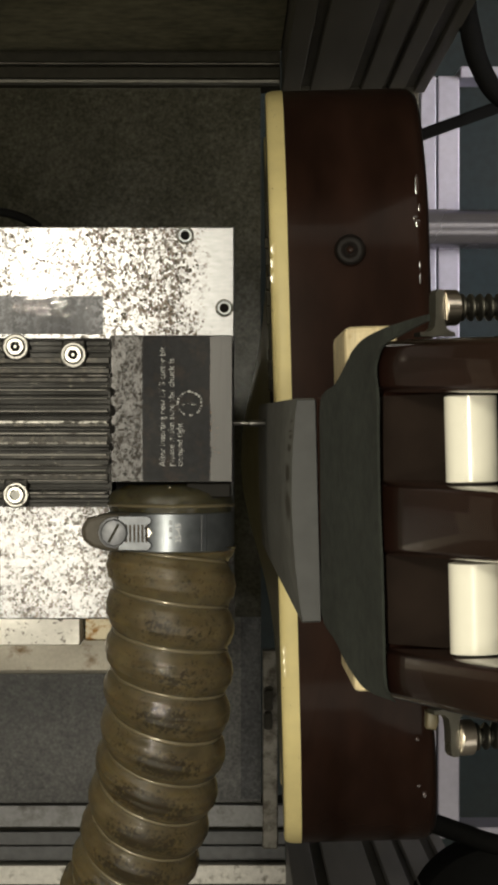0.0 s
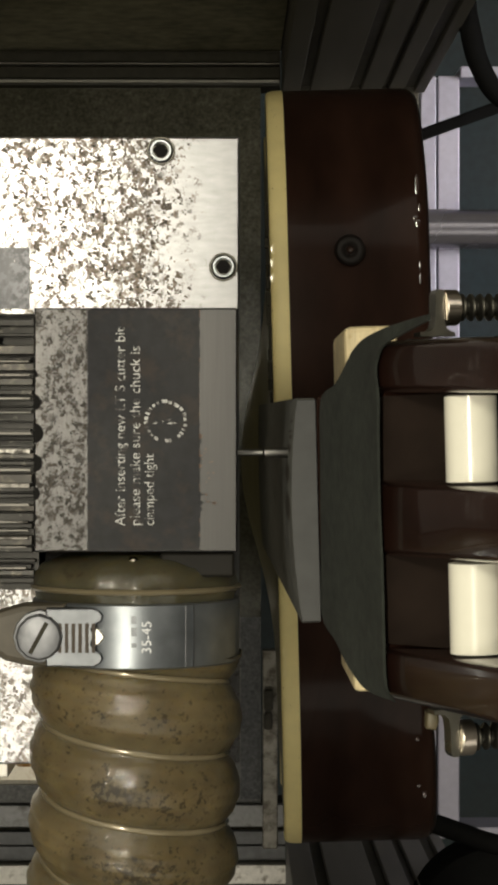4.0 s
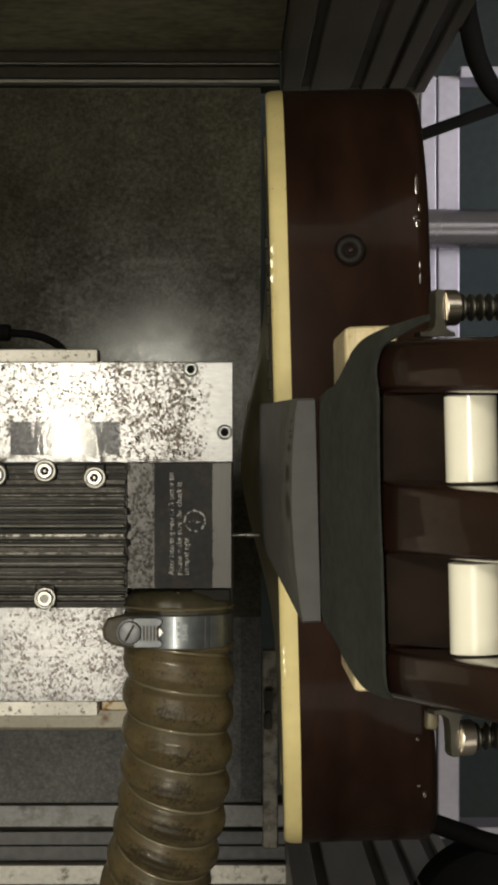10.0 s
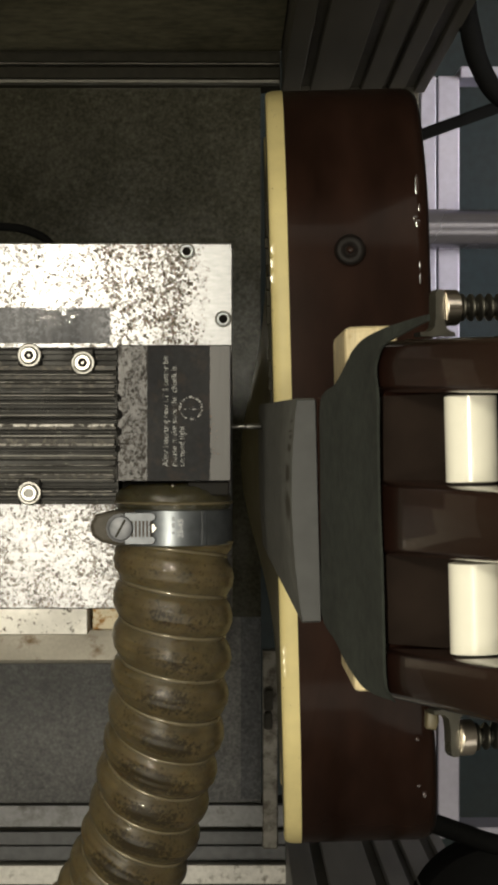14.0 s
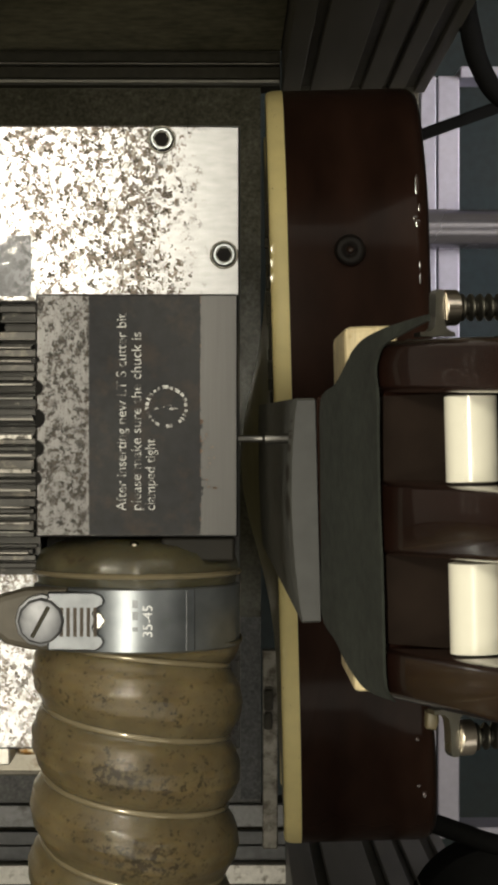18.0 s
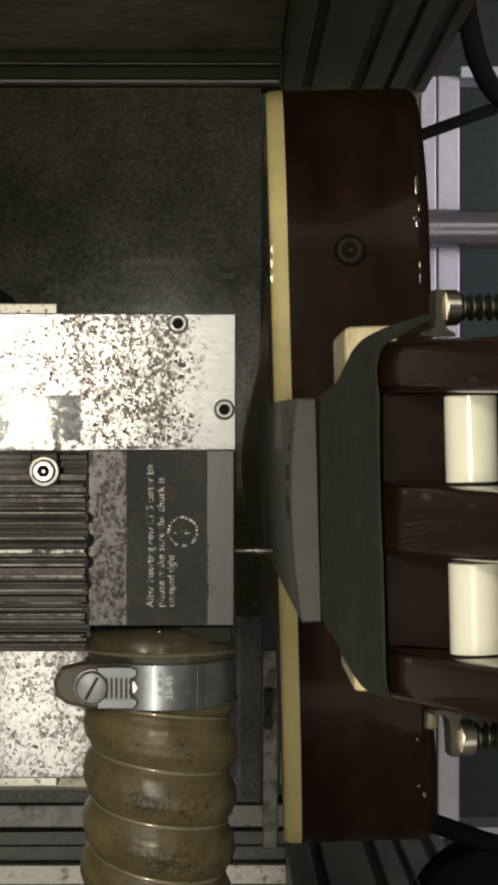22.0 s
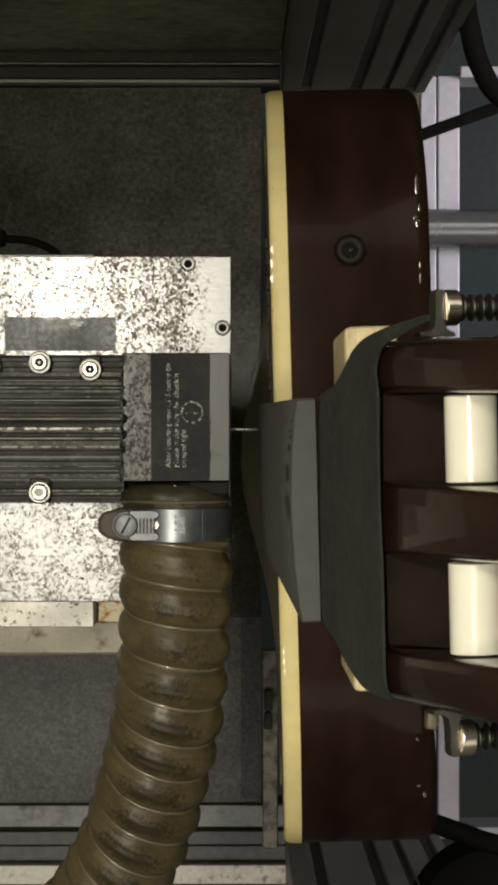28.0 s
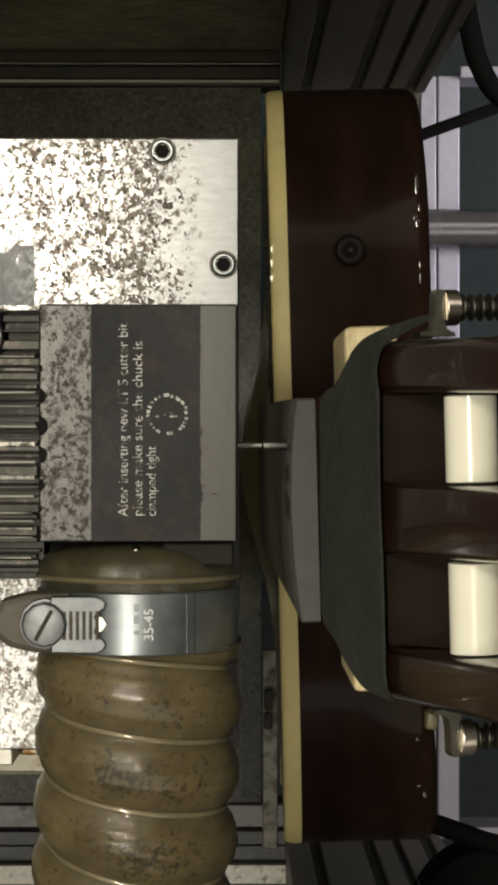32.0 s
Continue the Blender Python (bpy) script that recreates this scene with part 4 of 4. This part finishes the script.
def lettering(text, x, y, size, length, parent, z=-0.19, ink=None):
    cu = bpy.data.curves.new("lettering", "FONT")
    cu.body, cu.size, cu.extrude = text, size / 1000, 0.00002
    ob = bpy.data.objects.new("lettering", cu)
    me = bpy.data.meshes.new_from_object(ob)
    bpy.data.objects.remove(ob)
    w = max(v.co.x for v in me.vertices)
    me.transform(Matrix.Translation(at(x, y, z)) @ Matrix.Rotation(radians(90), 4, "Z") @ Matrix.Diagonal((length / 1000 / w, 1, 1, 1)))
    me.transform(Matrix.Translation(-ORIGIN[parent]))
    me.materials.clear()
    me.materials.append(ink or M_INK)
    t = new("lettering", me)
    t.parent = parent
    return t


lettering("After inserting new LT S cutter bit", -19.0, -17.9, 2.7, 37.0, label)
lettering("please make sure the chuck is", -16.2, -17.9, 2.7, 33.5, label)
lettering("clamped tight", -13.6, -17.9, 2.7, 13.5, label)
random.seed(12)
a = 0.0
while a < 6.1:
    w = random.uniform(0.12, 0.34)
    if random.random() < 0.85:
        r0, r1 = 3.7 - random.uniform(0.2, 0.4), 3.7 + random.uniform(0.2, 0.4)
        ring = [(-11.4 + r * math.cos(q), 1.6 + r * math.sin(q)) for r, q in ((r0, a), (r1, a + 0.03), (r1, a + w - 0.02), (r0, a + w))]
        part("ring_dash", prism(ring, -0.22, -0.16), M_INK, label)
    a += w + random.uniform(0.03, 0.12)
for x, y, w, h in ((-13.4, 1.3, 1.1, 0.5), (-10.9, 1.9, 1.1, 0.5), (-10.2, 1.3, 1.9, 0.6), (-11.9, 1.6, 0.4, 0.4)):
    part("ring_bar", prism([(x - w / 2, y - h / 4), (x, y - h / 2), (x + w / 2, y), (x, y + h / 2)], -0.22, -0.16), M_INK, label)
# torn edge of the label, with brown glue left on the metal
random.seed(9)
y = -22
while y < 22:
    h = random.uniform(0.3, 1.5)
    tip = random.uniform(0.05, 0.7) * (1.5 if -16 < y < -1 else 0.5)
    m = random.choice((M_LABEL, M_LABEL, M_RUST))
    part("label_shred", prism([(-5.26, y), (-5.2 + tip * 0.7, y + h * 0.2), (-5.2 + tip, y + h * 0.6), (-5.26, min(y + h * 1.05, 22.2))], -0.13, -0.02), m, label)
    y += h * 0.9
for k in range(16):
    x, y, r = -4.6 + random.random() ** 2 * 2.6, random.uniform(-14, -3), random.uniform(0.12, 0.4)
    part("glue_fleck", prism([(x - r, y), (x, y - r * 0.7), (x + r * 1.2, y + r * 0.2), (x + r * 0.1, y + r)], -0.07, -0.02), M_RUST, carriage)

# flat dark half discs on the face stand in for shaded notches
for y, r in ((10.4, 0.8), (5.2, 1.5), (-0.6, 1.9), (-6.2, 1.7), (-11.9, 1.3), (-16.4, 0.7)):
    part("notch_patch", prism([(-36.05, y - r)] + [(-36.05 + r * math.sin(math.pi * k / 8), y - r * math.cos(math.pi * k / 8)) for k in range(1, 8)] + [(-36.05, y + r)], -0.06, -0.02), M_HOLE, carriage)

# finned motor
motor = part("motor_body", box(-190, -36.4, -30.8, 22.6, 15.0, 40.8), M_FIN, carriage, "black finned motor housing")
random.seed(4)
y = 22.4
while y > -30:
    for k in range(random.choice((1, 2, 3, 3, 4))):
        h = random.choice((random.uniform(0.35, 0.7), random.uniform(0.7, 1.3), random.uniform(1.2, 2.1)))
        if y - h < -30.6:
            break
        part("fin", box(-190, -36.7 - random.random() * 0.9, y - h, y, random.uniform(11.0, 13.6), 14.9, 0.2), M_FIN_B if h > 1.1 and random.random() < 0.7 else M_FIN, motor)
        y -= h + random.uniform(0.2, 0.5)
    y -= random.uniform(0.4, 1.2)


def socket_screw(x, y, z, r, parent, m, name="socket_screw", rise=3.0):
    s = part(name, lathe((x, y, z), (x, y, z - rise), [(0, r), (rise - 0.5, r), (rise - 0.2, r - 0.12), (rise, r - 0.4), (rise, r * 0.68), (rise - 0.3, r * 0.62), (rise - 2.2, r * 0.6)], 28), m, parent, "", 35)
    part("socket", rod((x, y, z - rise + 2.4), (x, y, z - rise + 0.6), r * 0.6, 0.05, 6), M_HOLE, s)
    return s


def cap_screw(x, y, z, deep):
    """A worn washer with a socket-head screw on it; deep: a plain grey socket without the added glint."""
    part("washer", lathe((x, y, z), (x, y, z - 1.2), [(0, 4.2), (0.8, 4.2), (1.05, 4.05), (1.2, 3.75), (1.2, 2.0)], 36), M_WASHER, carriage, "worn steel washer", 25)
    # dark ring stands in for the shade round the screw head
    part("shade_ring", lathe((x, y, z - 1.1), (x, y, z - 1.3), [(0, 3.15), (0.15, 3.1), (0.2, 3.0)], 32), M_FIN, carriage)
    s = part("cap_screw", lathe((x, y, z - 1.3), (x, y, z - 3.4), [(0, 2.8), (1.5, 2.8), (1.9, 2.7), (2.1, 2.45), (2.1, 1.7), (1.8, 1.6), (0.6, 1.55)], 28), M_BRIGHT, carriage, "steel socket-head screw", 25)
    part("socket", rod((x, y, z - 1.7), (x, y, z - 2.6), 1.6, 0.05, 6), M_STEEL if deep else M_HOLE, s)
    if not deep:
        # bright dot painted in as the glint inside the socket
        part("socket_glint", lathe((x, y, z - 2.6), (x, y, z - 2.75), [(0, 0.55), (0.1, 0.5), (0.15, 0.3)], 10), M_BRIGHT, s)


for x, y in ((-48.1, 17.1), (-66.2, 19.6), (-84.3, 18.2), (-66.2, -26.9), (-120, 18)):
    part("screw_seat", box(x - 3.7, x + 3.7, y - 3.7, min(y + 5.0, 22.5), 10.3, 14.9, 0.6), M_FIN, motor)
    cap_screw(x, y, 10.3, y < 0)
for x, y in ((-13.6, 57.7), (-0.7, 33.8)):
    # a dark disc on the plate stands in for the counterbore
    part("counterbore", lathe((x, y, 41.2), (x, y, 40.7), [(0, 2.95), (0.4, 2.95), (0.5, 2.85)], 32), M_GEAR, carriage)
    socket_screw(x, y, 41.0, 2.55, carriage, M_HEADSTEEL, "plate_screw", 1.2)

part("sensor_cable", tube_along([(-66, 64, 140), (-72, 71.5, 140), (-81, 75.5, 140), (-91, 76.6, 140), (-101, 77, 140)], 1.7, 12), M_RUBBER, carriage, "black sensor cable", 60)
part("plug", rod((-92, 76.7, 140), (-118, 77, 140), 3.6, 0.8), M_RUBBER, carriage, "black cable plug", 35)
part("worn_edge", box(-190, -37.6, -4.6, -3.5, 10.8, 11.8, 0.2), M_WORN, motor, "bare worn metal edge")
for y, h, m in ((6.1, 0.5, M_SCUFF), (3.4, 0.35, M_SCUFF), (-0.6, 0.55, M_SCUFF), (-7.6, 0.6, M_SCUFF), (-10.6, 0.9, M_WORN_D), (-14.3, 0.6, M_SCUFF), (-17.6, 0.4, M_WORN_D), (-19.2, 0.4, M_SCUFF), (-20.7, 0.5, M_WORN_D), (-22.4, 0.4, M_SCUFF), (10.6, 0.5, M_WORN_D), (13.2, 0.4, M_SCUFF), (-26.4, 0.5, M_WORN_D)):
    part("worn_edge", box(-190, -37.3 - abs(y) * 0.04, y - h / 2, y + h / 2, 10.75, 12.2, 0.12), m, motor, "scuffed metal fin edge")
part("tape", box(-82, -40.6, 25.2, 37.8, 40.55, 40.9), M_TAPE, carriage, "shiny dark strip of tape")
part("cutter_bit", lathe((1.9, -4.3, 20), (14, -4.3, 20), [(0, 0.7), (5.1, 0.7), (5.5, 1.05), (10.2, 1.05), (10.6, 0.85)], 20), M_CUTTER, carriage, "slim carbide cutter bit", 35)
# black filler for the shade below the chuck block
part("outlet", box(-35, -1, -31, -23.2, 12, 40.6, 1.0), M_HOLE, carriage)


def cuff():
    """The hose end pushed over the outlet: an uneven sleeve with a rim."""
    bm = lathe((-17.7, -23.4, 17), (-17.7, -33, 17), [(0, 13.5), (1.2, 16.6), (2.6, 18.6), (4.0, 19.4), (5.6, 19.8), (7.4, 19.6), (9.6, 19.0)], 72)
    for v in bm.verts:
        v.co += Vector((0, 0, 0.0009)) * noise.noise(v.co * 260)
    dust = bm.verts.layers.float.new("dust")
    for v in bm.verts:
        v[dust] = 0.6 if v.co.x < -0.010 and v.co.y > -0.0275 else 0.1
    return bm


part("outlet_nipple", cuff(), M_FUNNEL, carriage, "amber hose cuff end", 50)
part("cuff_rim", lathe((-17.7, -29.6, 17), (-17.7, -30.8, 17), [(0, 19.6), (0.15, 20.3), (0.6, 20.6), (1.05, 20.3), (1.2, 19.6)], 72), M_SPIRAL, carriage, "", 60)
# dark block added where the gap beside the cuff lies in shade
part("gap_block", box(-12.5, 1.4, -27.6, -23.0, 2.5, 30, 0.5), M_GAP_SHADE, carriage, "dark block added for the shaded gap below the chuck")
# polished beads added to make the two glints on the cuff
for x, y, w, h in ((-17.5, -24.6, 0.75, 0.6), (-17.9, -28.2, 0.6, 1.1)):
    part("cuff_glint", lathe((x, y, 0.2 if y < -26 else 2.2), (x, y, -1.8 if y < -26 else 0.4), [(0, w * 1.3), (1.2, w * 1.2), (1.7, w * 0.7), (1.8, 0.1)], 14), M_GLEAM, carriage, "small polished bead added for a glint on the cuff", 60)

# hose clamp
clamp = part("hose_clamp", lathe((-17.7, -32.4, 17), (-17.7, -44.5, 17), [(0, 19.7), (0.3, 20.1), (11.8, 20.1), (12.1, 19.7)], 64), M_BAND, carriage, "steel worm-drive hose clamp", 30)
housing = [(-33.5, -43.8), (-24.6, -43.9), (-23.4, -43.2), (-22.9, -42.3), (-23.3, -41.3), (-24.5, -40.6), (-25.0, -39.6), (-24.6, -38.6), (-24.6, -37.8), (-25.0, -36.9), (-24.4, -36.1), (-23.2, -35.4), (-22.9, -34.4), (-23.5, -33.5), (-24.8, -33.0), (-33.5, -33.0)]
part("worm_housing", prism(housing, -3.5, 0.5, 0.3), M_DULL, clamp)
# brighter metal puts the worm end's highlight into its colour
part("worm_tip", prism([(-25.4, -40.2), (-23.6, -39.8), (-22.6, -38.3), (-23.6, -36.8), (-25.4, -36.4)], -3.2, 0.4, 0.3), M_BRIGHT, clamp, "rounded worm end, brightened for its highlight")
for k in range(6):
    part("thread_slot", box(-31.2 + k * 1.25, -30.55 + k * 1.25, -41.2, -35.8, -3.62, -3.2), M_SLOT, clamp)
screw = part("clamp_screw", lathe((-34.7, -38.3, 2), (-34.7, -38.3, -5), [(0, 5.0), (3.6, 5.0), (4.2, 4.8), (4.3, 4.3), (6.2, 4.3), (6.8, 3.9), (7.0, 3.2)], 12), M_SCREW, clamp, "dull slotted hexagon screw", 20)
part("screw_slot", prism([(-36.6, -41.0), (-35.9, -41.4), (-32.8, -35.7), (-33.5, -35.3)], -5.03, -4.6), M_RAIL_D, screw)
part("clamp_flange", prism([(-30, -44.2), (-37, -44.0), (-41.5, -43.0), (-44.4, -40.8), (-44.9, -37), (-43.2, -34.0), (-38, -32.6), (-30, -32.4)], -0.5, 8, 1.2), M_EAR, clamp, "dark brown clamp ear")
for x, y, w, h in ((-17.2, -35.2, 0.5, 1.5), (-17.2, -37.4, 0.5, 1.6), (-17.2, -39.9, 0.5, 0.8)):
    part("stamp_bar", box(x - w, x + w, y - h / 2, y + h / 2, -3.16, -3.05), M_DULL, clamp)
for x, z, w, m in ((-7.65, -0.5, 0.12, M_SCREW), (-6.2, 0.15, 0.1, M_DULL)):
    part("band_line", box(x - w, x + w, -44.2, -32.7, z, z + 2.4, 0.1), m, clamp, "thin pale raised line across the clamp band")
lettering("35-45", -14.0, -41.5, 2.6, 6.0, clamp, -3.02, M_STAMP)

# ---------------------------------------------------------------- the suction hose (moves with the carriage)
hose = thing("suction_hose", (0, 0, 0), "translucent amber spiral suction hose with dust inside", "hose")
HOSE_LINE = [(-17.7, -43.0, 0), (-17.8, -60, 0.5), (-18.3, -80.3, 3), (-19.5, -98, 7), (-21.4, -112, 12), (-23.9, -124, 17), (-29.0, -144.5, 26), (-33.0, -156, 31), (-39.6, -171, 39), (-49.0, -187, 48), (-63, -203, 59), (-84, -217, 70), (-112, -226, 78), (-145, -230, 84)]


PITCH, PHASE, SEG = 13.55, 0.065, 56


def hose_axis():
    """Rows along the hose: length so far, centre, the direction sideways and the direction out of its upper side."""
    pts = [Vector((x, y, d + 17.5)) for x, y, d in HOSE_LINE]
    fine = []
    for i in range(len(pts) - 1):
        p0, p1, p2, p3 = pts[max(i - 1, 0)], pts[i], pts[i + 1], pts[min(i + 2, len(pts) - 1)]
        for k in range(24):
            u = k / 24
            fine.append(0.5 * ((2 * p1) + (p2 - p0) * u + (2 * p0 - 5 * p1 + 4 * p2 - p3) * u * u + (3 * p1 - p0 - 3 * p2 + p3) * u ** 3))
    out, s = [], 0.0
    for i, p in enumerate(fine):
        if i:
            s += (p - fine[i - 1]).length
        way = (fine[min(i + 1, len(fine) - 1)] - fine[max(i - 1, 0)]).normalized()
        side = Vector((-way.y, way.x, 0)).normalized()
        up = (Vector((0, 0, -1)) + way * way.z).normalized()
        out.append((s, p, side, up, way))
    return out


AXIS = hose_axis()


def on_hose(s, a, r):
    """The point on the hose s along its axis, at the angle a round it and r from the axis."""
    i = min(range(len(AXIS)), key=lambda k: abs(AXIS[k][0] - s))
    s0, p, side, up, way = AXIS[i]
    q = p + way * (s - s0) + (side * math.cos(a) + up * math.sin(a)) * r
    return at(q.x, q.y, q.z)


def hose_skin():
    bm = bmesh.new()
    dust = bm.verts.layers.float.new("dust")
    rings = []
    for s, p, side, up, way in AXIS:
        ring = []
        for k in range(SEG):
            a = 2 * math.pi * k / SEG
            wave = abs(math.cos(math.pi * ((s / PITCH + k / SEG + PHASE) % 1.0)))
            r = 17.6 + 3.0 * wave ** 0.8 + 0.18 * math.sin(9.0 * math.pi * (s / PITCH + k / SEG)) + 0.3 * noise.noise(Vector((s * 0.1, math.cos(a) * 2, math.sin(a) * 2)))
            q = p + (side * math.cos(a) + up * math.sin(a)) * r
            v = bm.verts.new(at(q.x, q.y, q.z))
            v[dust] = max(0.0, math.sin(a)) ** 5 * wave ** 2 * (0.4 + min(s / 45, 1.9))
            ring.append(v)
        rings.append(ring)
    for p, q in zip(rings, rings[1:]):
        for k in range(SEG):
            bm.faces.new((p[k], p[(k + 1) % SEG], q[(k + 1) % SEG], q[k]))
    return bm


def hose_spiral():
    """The stiff thread that winds round in the hose's valleys."""
    bm = bmesh.new()
    rings = []
    turns = AXIS[-1][0] / PITCH - 1
    for i in range(int(turns * 40)):
        w = i / 40 - 0.4
        a = -2 * math.pi * w
        s = PITCH * (w + 0.5 - PHASE)
        if s < 0.5 or s > AXIS[-1][0] - 1:
            continue
        ring = []
        for k in range(8):
            b = 2 * math.pi * k / 8
            ring.append(bm.verts.new(on_hose(s + 0.6 * math.cos(b), a, 18.0 + 0.6 * math.sin(b))))
        rings.append(ring)
    for p, q in zip(rings, rings[1:]):
        for k in range(8):
            bm.faces.new((p[k], p[(k + 1) % 8], q[(k + 1) % 8], q[k]))
    bm.faces.new(rings[0][::-1])
    bm.faces.new(rings[-1])
    return bm


part("hose_skin", hose_skin(), M_HOSE, hose, "ribbed amber plastic tube wall", 80)
part("spiral", hose_spiral(), M_SPIRAL, hose, "glossy clear stiffening spiral", 80)


# ---------------------------------------------------------------- what moves
def motions():
    rows = [(0, .18, 10.45, 651.7), (.5, .22, 9.75, 608.3), (1, .25, 9.07, 565.9), (1.5, .25, 8.28, 521.5), (2, .22, 7.54, 479.1), (2.5, .2, 6.95, 436.3), (3, .2, 6.64, 402.5), (3.5, .2, 6.6, 394.0),
            (3.9, .2, 4.6, 392.5), (4.5, .1, -17.6, 391.5), (5, .06, -23.4, 391), (5.5, .06, -23.49, 390.4), (6, .1, -23.99, 413.7), (6.5, .2, -24.67, 456.5), (7, .28, -25.51, 499.3), (7.5, .3, -26.21, 542.9),
            (8, .3, -26.87, 586.8), (8.5, .3, -27.72, 630.3), (9, .28, -28.39, 672.7), (9.5, .28, -29.2, 716.6), (10, .24, -29.91, 758), (10.5, .16, -30.18, 776.5), (11, .1, -30.15, 776.8), (11.5, -.5, -12.31, 776.9),
            (12, -.7, 8.14, 777.2), (12.5, -.7, 11.03, 776.8), (13, -.68, 10.95, 774), (13.5, -.5, 10.51, 742.4), (14, -.25, 9.83, 701.9), (14.5, 0, 9.06, 657), (15.5, .2, 7.75, 571.5), (16.5, .3, 6.42, 486.2),
            (17, .3, 5.71, 442.1), (17.5, .3, 5.15, 403.9), (18, .3, 5.09, 394.8), (18.4, .25, 3.6, 393.7), (19, .08, -16.18, 392.9), (19.5, .1, -22.1, 392.7), (20, .11, -22.13, 392.8), (20.5, .13, -22.46, 415.7),
            (21, .17, -23.21, 458.3), (21.5, .22, -23.91, 500.5), (22, .3, -24.66, 543.5), (22.5, .33, -25.42, 586.1), (23, .35, -26.16, 629.8), (23.5, .35, -26.9, 671.7), (24, .3, -27.69, 716.3), (24.5, .2, -28.36, 759.3),
            (25, .14, -28.65, 777.2), (25.5, .1, -28.3, 777.4), (26, -.5, -10.9, 777.4), (26.5, -.7, 7.2, 777.4), (27, -.7, 9.75, 777.5), (27.5, -.7, 9.64, 776.5), (28, -.55, 9.05, 745.1), (28.5, -.25, 8.22, 699.5),
            (29, 0, 7.61, 653.7), (29.5, .1, 6.94, 608.6), (30, .2, 6.33, 566.4), (30.5, .2, 5.61, 523.3), (31, .2, 4.9, 481.3), (31.5, .2, 4.33, 439.2), (32, .2, 3.74, 402.9)]
    for ob in (carriage, hose):
        walk(ob, [(t, pose(x / 1000, y / 1000, (EYE - d) / 1000)) for t, x, y, d in rows])


motions()
